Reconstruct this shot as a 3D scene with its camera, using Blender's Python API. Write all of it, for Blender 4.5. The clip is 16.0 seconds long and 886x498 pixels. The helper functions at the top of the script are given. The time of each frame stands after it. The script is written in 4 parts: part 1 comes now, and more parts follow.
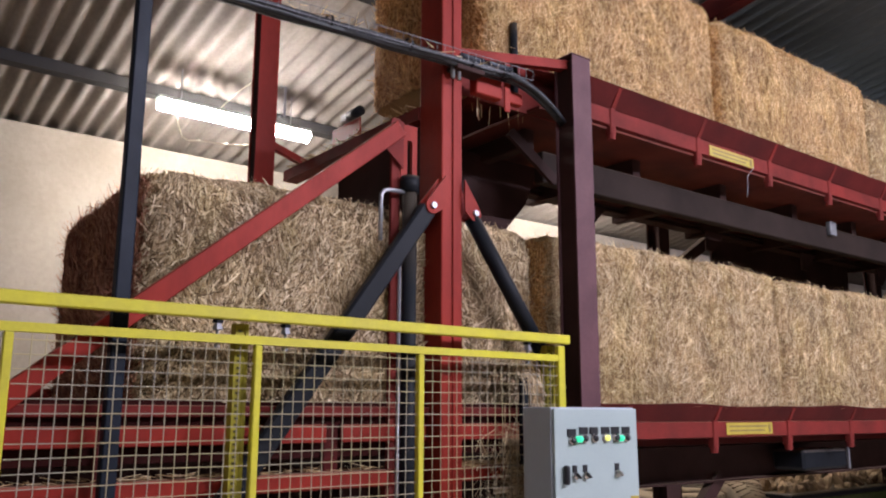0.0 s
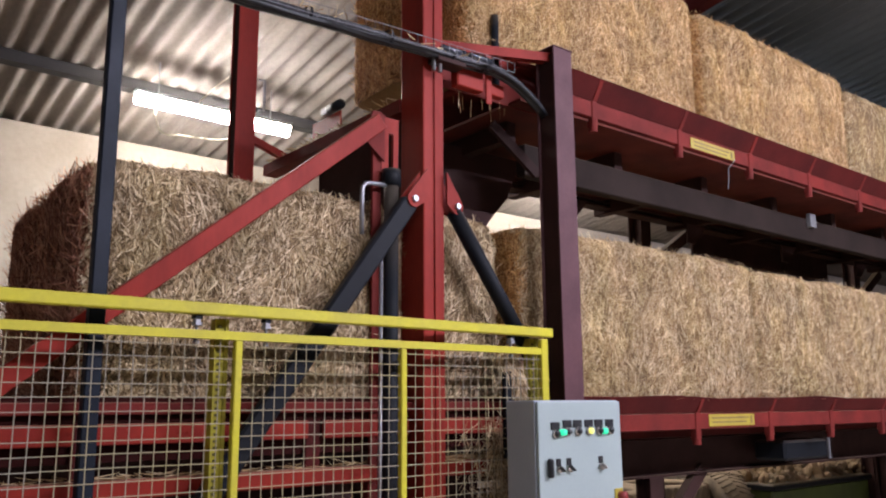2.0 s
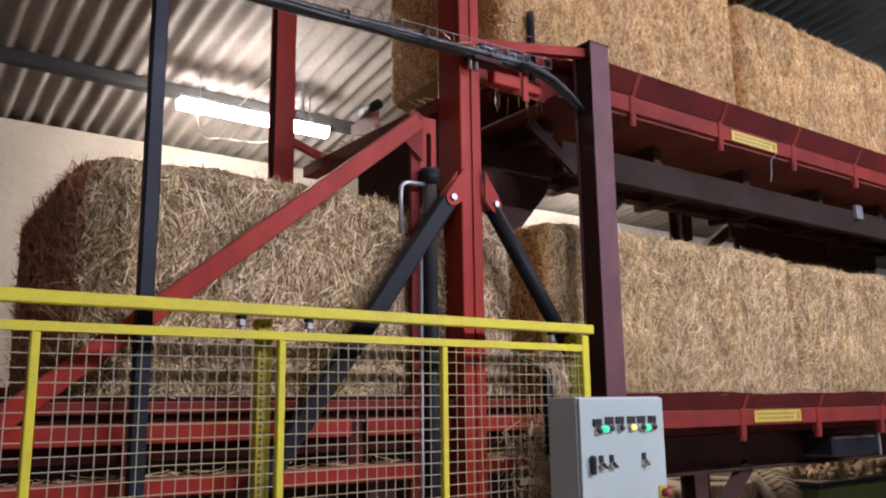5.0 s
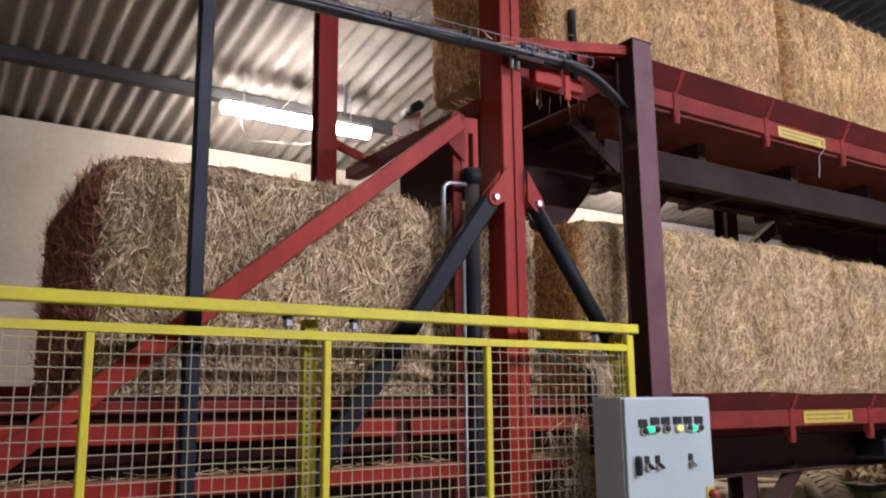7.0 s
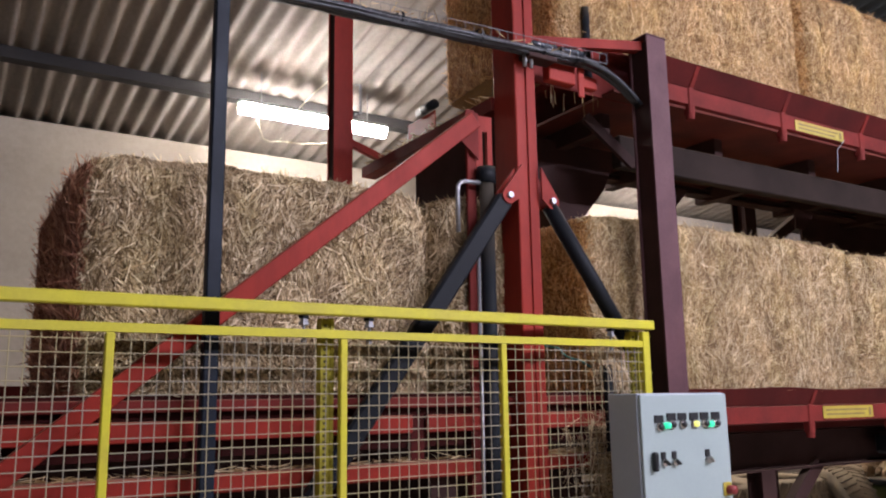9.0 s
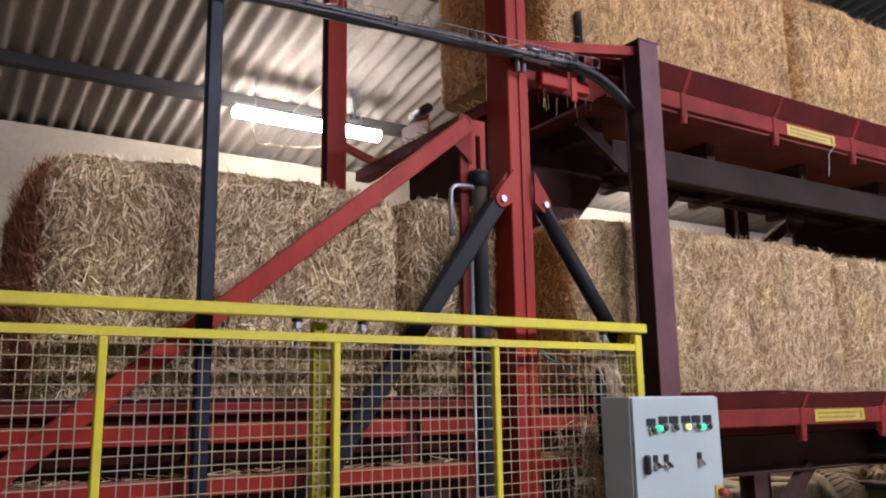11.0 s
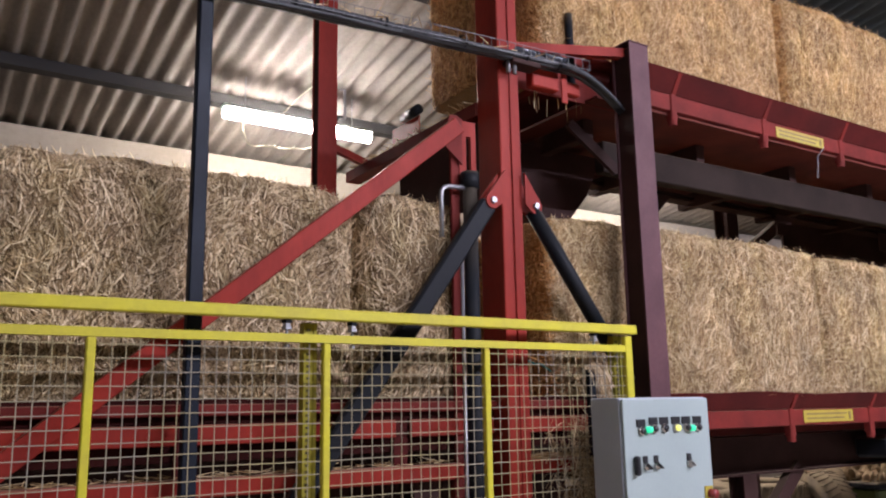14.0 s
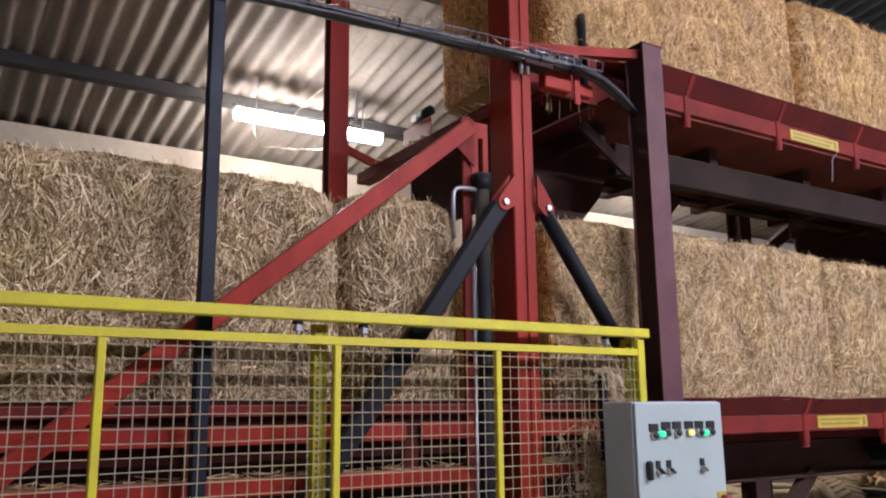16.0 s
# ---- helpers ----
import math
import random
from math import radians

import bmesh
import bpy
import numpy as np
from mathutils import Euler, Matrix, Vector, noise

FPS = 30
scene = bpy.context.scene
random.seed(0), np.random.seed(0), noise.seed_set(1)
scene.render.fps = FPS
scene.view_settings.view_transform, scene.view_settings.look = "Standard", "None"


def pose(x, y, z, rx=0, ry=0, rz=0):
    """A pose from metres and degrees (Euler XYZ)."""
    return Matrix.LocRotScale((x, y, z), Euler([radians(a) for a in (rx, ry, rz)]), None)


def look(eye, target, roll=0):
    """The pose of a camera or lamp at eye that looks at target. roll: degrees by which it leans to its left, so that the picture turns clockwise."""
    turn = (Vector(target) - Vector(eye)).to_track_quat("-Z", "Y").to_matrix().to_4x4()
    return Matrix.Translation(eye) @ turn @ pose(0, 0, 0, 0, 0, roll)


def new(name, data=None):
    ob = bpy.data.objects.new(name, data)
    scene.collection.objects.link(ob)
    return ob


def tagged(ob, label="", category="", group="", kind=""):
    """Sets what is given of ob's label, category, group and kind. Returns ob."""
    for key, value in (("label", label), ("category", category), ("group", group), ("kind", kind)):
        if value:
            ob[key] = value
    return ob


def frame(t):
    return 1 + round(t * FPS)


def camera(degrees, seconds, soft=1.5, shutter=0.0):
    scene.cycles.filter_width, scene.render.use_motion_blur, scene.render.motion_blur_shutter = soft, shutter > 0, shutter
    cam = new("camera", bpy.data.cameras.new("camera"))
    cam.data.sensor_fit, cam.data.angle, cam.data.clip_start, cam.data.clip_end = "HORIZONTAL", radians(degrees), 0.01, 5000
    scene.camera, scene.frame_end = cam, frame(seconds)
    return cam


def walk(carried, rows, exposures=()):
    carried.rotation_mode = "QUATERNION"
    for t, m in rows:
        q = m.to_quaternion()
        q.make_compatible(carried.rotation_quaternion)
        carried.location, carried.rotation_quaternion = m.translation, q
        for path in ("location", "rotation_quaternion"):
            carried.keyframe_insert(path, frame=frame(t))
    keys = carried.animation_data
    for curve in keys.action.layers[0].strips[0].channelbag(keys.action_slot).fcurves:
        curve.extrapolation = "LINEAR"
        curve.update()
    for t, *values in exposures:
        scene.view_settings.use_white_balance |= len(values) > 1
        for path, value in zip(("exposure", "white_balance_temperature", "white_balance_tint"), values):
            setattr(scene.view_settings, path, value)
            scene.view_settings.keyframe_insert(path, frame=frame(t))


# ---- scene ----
cam = camera(56.4, 16.0, soft=2.1)
PATH = [
    (0, (0.168, 0.337, 1.654), (1.37, 1.888, 2.04), 0.2),
    (0.5, (0.174, 0.339, 1.653), (1.401, 1.873, 2.032), 0.3),
    (1, (0.178, 0.352, 1.653), (1.418, 1.876, 2.026), 0.1),
    (1.5, (0.186, 0.353, 1.65), (1.426, 1.877, 2.024), -0.1),
    (2, (0.186, 0.361, 1.652), (1.423, 1.886, 2.026), -0.4),
    (2.5, (0.188, 0.36, 1.655), (1.419, 1.891, 2.03), -0.5),
    (3, (0.189, 0.352, 1.655), (1.414, 1.888, 2.03), -0.5),
    (5.5, (0.172, 0.345, 1.65), (1.312, 1.947, 2.018), -0.8),
    (6, (0.169, 0.343, 1.654), (1.285, 1.961, 2.021), -0.8),
    (6.5, (0.166, 0.347, 1.652), (1.263, 1.977, 2.023), -0.7),
    (7, (0.161, 0.347, 1.652), (1.244, 1.987, 2.022), -0.6),
    (7.5, (0.159, 0.342, 1.651), (1.232, 1.989, 2.018), -0.6),
    (8, (0.161, 0.329, 1.651), (1.224, 1.983, 2.015), -0.7),
    (8.5, (0.162, 0.324, 1.65), (1.216, 1.984, 2.014), -0.8),
    (9, (0.166, 0.314, 1.652), (1.21, 1.981, 2.016), -0.9),
    (11.5, (0.165, 0.301, 1.65), (1.224, 1.956, 2.026), -1.0),
    (12, (0.167, 0.304, 1.647), (1.229, 1.955, 2.026), -1.1),
    (12.5, (0.17, 0.298, 1.649), (1.235, 1.948, 2.025), -1.2),
    (13, (0.172, 0.302, 1.648), (1.244, 1.949, 2.02), -1.2),
    (13.5, (0.171, 0.308, 1.647), (1.248, 1.952, 2.017), -1.1),
    (14, (0.169, 0.303, 1.648), (1.242, 1.949, 2.024), -1.0),
    (14.5, (0.165, 0.312, 1.647), (1.238, 1.955, 2.031), -0.8),
    (15, (0.166, 0.318, 1.648), (1.242, 1.958, 2.036), -0.7),
    (15.5, (0.169, 0.324, 1.649), (1.244, 1.966, 2.035), -0.6),
    (16, (0.172, 0.328, 1.649), (1.225, 1.984, 2.031), -0.6),
]
walk(cam, [(t, look(e, g, r)) for t, e, g, r in PATH])

# ---- world and light ----
world = bpy.data.worlds.new("barn_air")
scene.world = world
world.use_nodes = True
world.node_tree.nodes["Background"].inputs["Color"].default_value = (0.55, 0.6, 0.7, 1)
world.node_tree.nodes["Background"].inputs["Strength"].default_value = 0.05
scene.view_settings.exposure = 0.0

TUBE_COLD = (1.0, 0.975, 1.24)
FRONT_POWER = 280.0
REAR_GLOW = 205.0


def strip_light(name, x, y, z, length, power, width=0.12, tip=0.0):
    """The light of one fluorescent luminaire, just below its diffuser."""
    lamp = bpy.data.lights.new(name, "AREA")
    lamp.shape, lamp.size, lamp.size_y, lamp.energy, lamp.color = "RECTANGLE", length, width, power, TUBE_COLD
    ob = new(name, lamp)
    ob.matrix_world = pose(x, y, z, tip, 0, 0)
    return ob


# ---- materials ----
def mat(name, color, rough=0.6, metal=0.0, second=None, scale=6.0, amount=0.5, stretch=(1, 1, 1), bump=0.0,
        fine=60.0, dust=0.0, dust_color=(0.35, 0.27, 0.17), island=0.0, emit=None, power=0.0, spec=0.5, grain_depth=0.07):
    """A procedural surface: a base colour broken by large stains and fine grain, dust on faces that look up, and fine relief."""
    m = bpy.data.materials.new(name)
    m.use_nodes = True
    nt = m.node_tree
    n, l = nt.nodes, nt.links
    b = n["Principled BSDF"]
    b.inputs["Roughness"].default_value, b.inputs["Metallic"].default_value = rough, metal
    b.inputs["Specular IOR Level"].default_value = spec
    if emit:
        b.inputs["Base Color"].default_value = (*color, 1)
        b.inputs["Emission Color"].default_value = (*emit, 1)
        b.inputs["Emission Strength"].default_value = power
        return m
    co = n.new("ShaderNodeTexCoord")
    mp = n.new("ShaderNodeMapping")
    mp.inputs["Scale"].default_value = stretch
    l.new(co.outputs["Object"], mp.inputs["Vector"])
    big, small = n.new("ShaderNodeTexNoise"), n.new("ShaderNodeTexNoise")
    big.inputs["Scale"].default_value, big.inputs["Detail"].default_value = scale, 6
    small.inputs["Scale"].default_value, small.inputs["Detail"].default_value = fine, 4
    for t in (big, small):
        l.new(mp.outputs["Vector"], t.inputs["Vector"])
    ramp = n.new("ShaderNodeValToRGB")
    ramp.color_ramp.elements[0].position, ramp.color_ramp.elements[1].position = 0.36, 0.66
    l.new(big.outputs["Fac"], ramp.inputs["Fac"])
    mix = n.new("ShaderNodeMix")
    mix.data_type = "RGBA"
    second = second or tuple(c * 0.55 for c in color)
    mix.inputs["A"].default_value, mix.inputs["B"].default_value = (*color, 1), (*second, 1)
    fac = n.new("ShaderNodeMath")
    fac.operation, fac.inputs[1].default_value = "MULTIPLY", amount
    l.new(ramp.outputs["Color"], fac.inputs[0])
    l.new(fac.outputs[0], mix.inputs["Factor"])
    out = mix.outputs["Result"]
    grain = n.new("ShaderNodeHueSaturation")
    gv = n.new("ShaderNodeMapRange")
    gv.inputs["From Min"].default_value, gv.inputs["From Max"].default_value = 0.25, 0.75
    gv.inputs["To Min"].default_value, gv.inputs["To Max"].default_value = 1 - grain_depth, 1 + grain_depth
    l.new(small.outputs["Fac"], gv.inputs["Value"])
    l.new(gv.outputs["Result"], grain.inputs["Value"])
    l.new(out, grain.inputs["Color"])
    out = grain.outputs["Color"]
    if island:
        geo = n.new("ShaderNodeNewGeometry")
        hs = n.new("ShaderNodeHueSaturation")
        iv = n.new("ShaderNodeMapRange")
        iv.inputs["To Min"].default_value, iv.inputs["To Max"].default_value = 1 - island, 1 + island
        l.new(geo.outputs["Random Per Island"], iv.inputs["Value"])
        l.new(iv.outputs["Result"], hs.inputs["Value"])
        l.new(out, hs.inputs["Color"])
        out = hs.outputs["Color"]
    if dust:
        geo = n.new("ShaderNodeNewGeometry")
        sep = n.new("ShaderNodeSeparateXYZ")
        l.new(geo.outputs["Normal"], sep.inputs["Vector"])
        up = n.new("ShaderNodeMapRange")
        up.inputs["From Min"].default_value, up.inputs["From Max"].default_value = 0.5, 0.95
        up.inputs["To Max"].default_value = dust
        l.new(sep.outputs["Z"], up.inputs["Value"])
        dm = n.new("ShaderNodeMix")
        dm.data_type = "RGBA"
        dm.inputs["B"].default_value = (*dust_color, 1)
        l.new(up.outputs["Result"], dm.inputs["Factor"])
        l.new(out, dm.inputs["A"])
        out = dm.outputs["Result"]
    l.new(out, b.inputs["Base Color"])
    rr = n.new("ShaderNodeMapRange")
    rr.inputs["To Min"].default_value, rr.inputs["To Max"].default_value = max(0.05, rough - 0.12), min(1, rough + 0.15)
    l.new(big.outputs["Fac"], rr.inputs["Value"])
    l.new(rr.outputs["Result"], b.inputs["Roughness"])
    if bump:
        bp = n.new("ShaderNodeBump")
        bp.inputs["Strength"].default_value, bp.inputs["Distance"].default_value = bump, 0.01
        l.new(small.outputs["Fac"], bp.inputs["Height"])
        l.new(bp.outputs["Normal"], b.inputs["Normal"])
    return m


def straw_mat(name, dark, mid, light, island=True):
    """Straw: stalks of their own tone on a darker, fibrous core."""
    m = bpy.data.materials.new(name)
    m.use_nodes = True
    nt = m.node_tree
    n, l = nt.nodes, nt.links
    b = n["Principled BSDF"]
    b.inputs["Roughness"].default_value, b.inputs["Specular IOR Level"].default_value = 0.68, 0.2
    ramp = n.new("ShaderNodeValToRGB")
    e = ramp.color_ramp.elements
    e[0].position, e[0].color = 0.1, (*dark, 1)
    e[1].position, e[1].color = 0.97, (*light, 1)
    e.new(0.56).color = (*mid, 1)
    co = n.new("ShaderNodeTexCoord")
    patch = n.new("ShaderNodeTexNoise")
    patch.inputs["Scale"].default_value, patch.inputs["Detail"].default_value = 3.5, 5
    l.new(co.outputs["Object"], patch.inputs["Vector"])
    if island:
        geo = n.new("ShaderNodeNewGeometry")
        src = geo.outputs["Random Per Island"]
    else:
        mp = n.new("ShaderNodeMapping")
        mp.inputs["Scale"].default_value = (1.0, 1.0, 0.3)
        fib = n.new("ShaderNodeTexNoise")
        fib.inputs["Scale"].default_value, fib.inputs["Detail"].default_value = 110, 5
        l.new(co.outputs["Object"], mp.inputs["Vector"])
        l.new(mp.outputs["Vector"], fib.inputs["Vector"])
        src = fib.outputs["Fac"]
        bp = n.new("ShaderNodeBump")
        bp.inputs["Strength"].default_value, bp.inputs["Distance"].default_value = 0.9, 0.015
        l.new(src, bp.inputs["Height"])
        l.new(bp.outputs["Normal"], b.inputs["Normal"])
    l.new(src, ramp.inputs["Fac"])
    hs = n.new("ShaderNodeHueSaturation")
    pv = n.new("ShaderNodeMapRange")
    pv.inputs["From Min"].default_value, pv.inputs["From Max"].default_value = 0.3, 0.7
    pv.inputs["To Min"].default_value, pv.inputs["To Max"].default_value = 0.78, 1.2
    l.new(patch.outputs["Fac"], pv.inputs["Value"])
    l.new(pv.outputs["Result"], hs.inputs["Value"])
    l.new(ramp.outputs["Color"], hs.inputs["Color"])
    # whole flakes are more golden or more rosy
    flake = n.new("ShaderNodeTexNoise")
    flake.inputs["Scale"].default_value, flake.inputs["Detail"].default_value = 5.0, 4
    place = n.new("ShaderNodeMapping")
    place.inputs["Location"].default_value, place.inputs["Scale"].default_value = (3.1, 7.7, 1.3), (1.0, 1.0, 0.6)
    l.new(co.outputs["Object"], place.inputs["Vector"])
    l.new(place.outputs["Vector"], flake.inputs["Vector"])
    tone = n.new("ShaderNodeValToRGB")
    te = tone.color_ramp.elements
    te[0].position, te[0].color = 0.36, (1.0, 0.97, 0.8, 1)
    te[1].position, te[1].color = 0.64, (1.0, 0.96, 0.9, 1)
    te.new(0.5).color = (1.0, 0.962, 0.87, 1)
    l.new(flake.outputs["Fac"], tone.inputs["Fac"])
    mix = n.new("ShaderNodeMix")
    mix.data_type, mix.blend_type = "RGBA", "MULTIPLY"
    mix.inputs[0].default_value = 1.0
    l.new(hs.outputs["Color"], mix.inputs[6])
    l.new(tone.outputs["Color"], mix.inputs[7])
    l.new(mix.outputs[2], b.inputs["Base Color"])
    return m


RED = mat("red_paint", (0.275, 0.026, 0.0155), 0.5, second=(0.175, 0.019, 0.0135), scale=5, amount=0.8, stretch=(1, 1, 0.35), bump=0.05, dust=0.55, spec=0.12)
# near-black red: paints in the shade along the lower trough
RED_TROUGH_SHADE = mat("trough_shade_red_paint", (0.036, 0.0075, 0.006), 0.7, second=(0.022, 0.006, 0.005), scale=3, amount=0.75, bump=0.08, spec=0.05)
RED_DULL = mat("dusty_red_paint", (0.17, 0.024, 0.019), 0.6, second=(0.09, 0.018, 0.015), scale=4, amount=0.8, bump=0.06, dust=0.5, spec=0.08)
# darker red that holds the shade of the conveyor lips and inner plates
RED_DARKENED = mat("darkened_red_paint", (0.08, 0.013, 0.011), 0.65, second=(0.045, 0.011, 0.0095), scale=3, amount=0.75, bump=0.08, spec=0.06)
MAROON = mat("maroon_primer", (0.1, 0.042, 0.046), 0.6, second=(0.066, 0.029, 0.033), scale=5, amount=0.6, bump=0.06, dust=0.4, spec=0.25)
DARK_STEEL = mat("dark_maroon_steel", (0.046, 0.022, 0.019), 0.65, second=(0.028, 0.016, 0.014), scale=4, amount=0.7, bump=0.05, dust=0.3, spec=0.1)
# red darkened to brown: the shade under the upper deck is in this colour
RED_UNDERSIDE = mat("shaded_red_underside", (0.12, 0.026, 0.018), 0.7, second=(0.06, 0.02, 0.016), scale=3, amount=0.8, bump=0.06, spec=0.08)
YELLOW = mat("yellow_paint", (0.53, 0.475, 0.035), 0.42, second=(0.4, 0.34, 0.05), scale=6, amount=0.55, bump=0.03, dust=0.25, spec=0.3)
YELLOW_OLD = mat("soiled_yellow_paint", (0.42, 0.37, 0.035), 0.55, second=(0.24, 0.2, 0.04), scale=14, amount=0.7, bump=0.06, spec=0.2)
SLOT = mat("slot_shade", (0.13, 0.105, 0.018), 0.8, second=(0.06, 0.05, 0.015), scale=20, amount=0.7)
WIRE = mat("dusty_yellow_wire", (0.38, 0.32, 0.16), 0.5, second=(0.31, 0.28, 0.22), scale=4, amount=0.9)
BLUE_BLACK = mat("blue_black_paint", (0.0085, 0.013, 0.022), 0.5, second=(0.006, 0.008, 0.012), scale=6, amount=0.6, bump=0.04, dust=0.5, dust_color=(0.2, 0.17, 0.13), spec=0.2)
BLACK = mat("black_rubber", (0.01, 0.012, 0.015), 0.5, second=(0.016, 0.016, 0.017), scale=12, amount=0.6, dust=0.4, spec=0.12)
STRUT_BLACK = mat("dusty_black_paint", (0.006, 0.0075, 0.01), 0.55, second=(0.012, 0.013, 0.015), scale=7, amount=0.6, bump=0.04, dust=0.5, dust_color=(0.22, 0.18, 0.14), spec=0.15)
CABLE = mat("cable_sheath", (0.012, 0.0145, 0.018), 0.42, second=(0.045, 0.045, 0.046), scale=25, amount=0.5, dust=0.35)
ZINC = mat("galvanised_steel", (0.34, 0.34, 0.35), 0.45, 0.75, second=(0.2, 0.2, 0.21), scale=20, amount=0.6)
BOX_GREY = mat("grey_enamel", (0.325, 0.385, 0.365), 0.42, second=(0.275, 0.33, 0.315), scale=3, amount=0.55, bump=0.02, dust=0.2, grain_depth=0.02, spec=0.3)
GLOSS = mat("glossy_black_plastic", (0.03, 0.035, 0.045), 0.16, second=(0.05, 0.055, 0.065), scale=20, amount=0.5, spec=0.8)
TRAY_WIRE = mat("dusty_zinc_wire", (0.2, 0.2, 0.205), 0.6, 0.4, second=(0.12, 0.12, 0.12), scale=20, amount=0.6)
BOX_SIDE = mat("grey_enamel_sides", (0.34, 0.38, 0.42), 0.45, second=(0.28, 0.32, 0.36), scale=3, amount=0.5, bump=0.02, dust=0.3, grain_depth=0.02, spec=0.3)
# same sheets where no lamp reaches; the unlit dark is in the colour
UNLIT_SHEET = mat("unlit_bluish_roof_sheet", (0.075, 0.095, 0.11), 0.6, second=(0.045, 0.058, 0.066), scale=1.2, amount=0.7, stretch=(1, 0.4, 1), bump=0.1, fine=40, grain_depth=0.1)
BEAM_BROWN = mat("dusty_brown_steel", (0.027, 0.018, 0.0145), 0.8, second=(0.017, 0.012, 0.01), scale=3, amount=0.7, bump=0.05, dust=0.3, spec=0.1)
PLASTER = mat("lime_plaster", (0.37, 0.325, 0.27), 0.9, second=(0.23, 0.195, 0.155), scale=0.7, amount=0.75, bump=0.3, fine=25)
SHEET = mat("fibre_cement_sheet", (0.3, 0.265, 0.235), 0.85, second=(0.145, 0.132, 0.12), scale=1.4, amount=0.8, stretch=(1, 0.4, 1), bump=0.2, fine=40, grain_depth=0.12)
# lightened so that the unseen floor throws light up under the decks
CONCRETE = mat("bounce_light_concrete_floor", (0.42, 0.37, 0.3), 0.9, second=(0.3, 0.25, 0.18), scale=1.5, amount=0.8, bump=0.2, fine=50, grain_depth=0.15)
LABEL = mat("yellow_label", (0.4, 0.31, 0.035), 0.5, second=(0.32, 0.24, 0.035), scale=20, amount=0.6)
INK = mat("label_ink", (0.24, 0.17, 0.05), 0.6)
TYRE = mat("dusty_tyre_rubber", (0.14, 0.11, 0.08), 0.85, second=(0.32, 0.25, 0.16), scale=5, amount=0.9, bump=0.3, dust=0.9, dust_color=(0.4, 0.31, 0.2))
RUBBLE = mat("broken_bark_and_stone", (0.36, 0.26, 0.15), 0.9, second=(0.15, 0.1, 0.06), scale=9, amount=0.8, bump=0.3, island=0.4)
GREEN = mat("green_bin_paint", (0.1, 0.14, 0.03), 0.6, second=(0.06, 0.08, 0.03), scale=4, amount=0.7)
WOOD = mat("purlin_timber", (0.026, 0.024, 0.023), 0.9, second=(0.016, 0.015, 0.0145), scale=3, amount=0.7, stretch=(0.2, 3, 3), bump=0.2)
TUBE = mat("lit_diffuser", (0.9, 0.9, 0.9), emit=(1.0, 0.98, 0.93), power=22.0)
TUBE_REAR = mat("bright_diffuser", (0.9, 0.9, 0.9), emit=(1.0, 0.915, 0.88), power=REAR_GLOW)
LED_GREEN = mat("lit_green_lens", (0.05, 0.3, 0.2), emit=(0.02, 0.85, 0.42), power=1.0)
LED_YELLOW = mat("lit_yellow_lens", (0.5, 0.5, 0.1), emit=(0.9, 0.9, 0.2), power=1.0)
STOP_RED = mat("red_plastic", (0.22, 0.025, 0.022), 0.5)
PLASTIC = mat("black_plastic", (0.015, 0.015, 0.017), 0.4)
CHROME = mat("chrome", (0.6, 0.58, 0.55), 0.25, 1.0)
TWINE = mat("baler_twine", (0.6, 0.55, 0.42), 0.7)
TWINE_GREEN = mat("green_twine", (0.1, 0.35, 0.28), 0.6)
STALK_GOLD = straw_mat("golden_straw_stalks", (0.206, 0.11, 0.0433), (0.545, 0.352, 0.16), (0.886, 0.683, 0.412))
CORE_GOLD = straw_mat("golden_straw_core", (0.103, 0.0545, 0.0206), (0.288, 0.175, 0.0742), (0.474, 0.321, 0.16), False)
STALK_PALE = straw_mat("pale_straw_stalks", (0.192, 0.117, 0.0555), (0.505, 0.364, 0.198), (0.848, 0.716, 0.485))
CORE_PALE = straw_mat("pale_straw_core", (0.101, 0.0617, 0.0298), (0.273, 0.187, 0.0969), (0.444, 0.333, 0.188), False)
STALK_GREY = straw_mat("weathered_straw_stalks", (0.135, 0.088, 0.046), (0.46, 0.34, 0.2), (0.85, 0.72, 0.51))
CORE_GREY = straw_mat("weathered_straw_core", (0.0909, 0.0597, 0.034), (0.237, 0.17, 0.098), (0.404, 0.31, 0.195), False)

# redder, deeper straw tones for the bales' left ends
STALK_RUSSET = straw_mat("russet_end_straw", (0.16, 0.06, 0.04), (0.38, 0.165, 0.105), (0.62, 0.36, 0.24))
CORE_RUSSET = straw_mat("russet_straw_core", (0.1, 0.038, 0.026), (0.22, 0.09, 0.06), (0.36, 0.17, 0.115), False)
STALK_AMBER = straw_mat("amber_end_straw", (0.2, 0.085, 0.028), (0.56, 0.29, 0.105), (0.86, 0.58, 0.28))
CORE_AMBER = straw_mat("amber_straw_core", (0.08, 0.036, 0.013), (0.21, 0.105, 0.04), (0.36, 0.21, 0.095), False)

# ---- mesh helpers ----
def hang(ob, parent):
    """Makes ob a part of parent; its mesh stays in the place's own coordinates."""
    if parent is not None:
        ob.parent = parent
        if parent.type == "EMPTY":
            ob.matrix_parent_inverse = Matrix.Translation(-parent.location)


def part(name, bm, material, parent=None, label="", smooth=False):
    me = bpy.data.meshes.new(name)
    bm.normal_update()
    bm.to_mesh(me)
    bm.free()
    me.materials.append(material)
    if smooth:
        me.polygons.foreach_set("use_smooth", [True] * len(me.polygons))
    ob = new(name, me)
    hang(ob, parent)
    if label:
        ob["label"] = label
    return ob


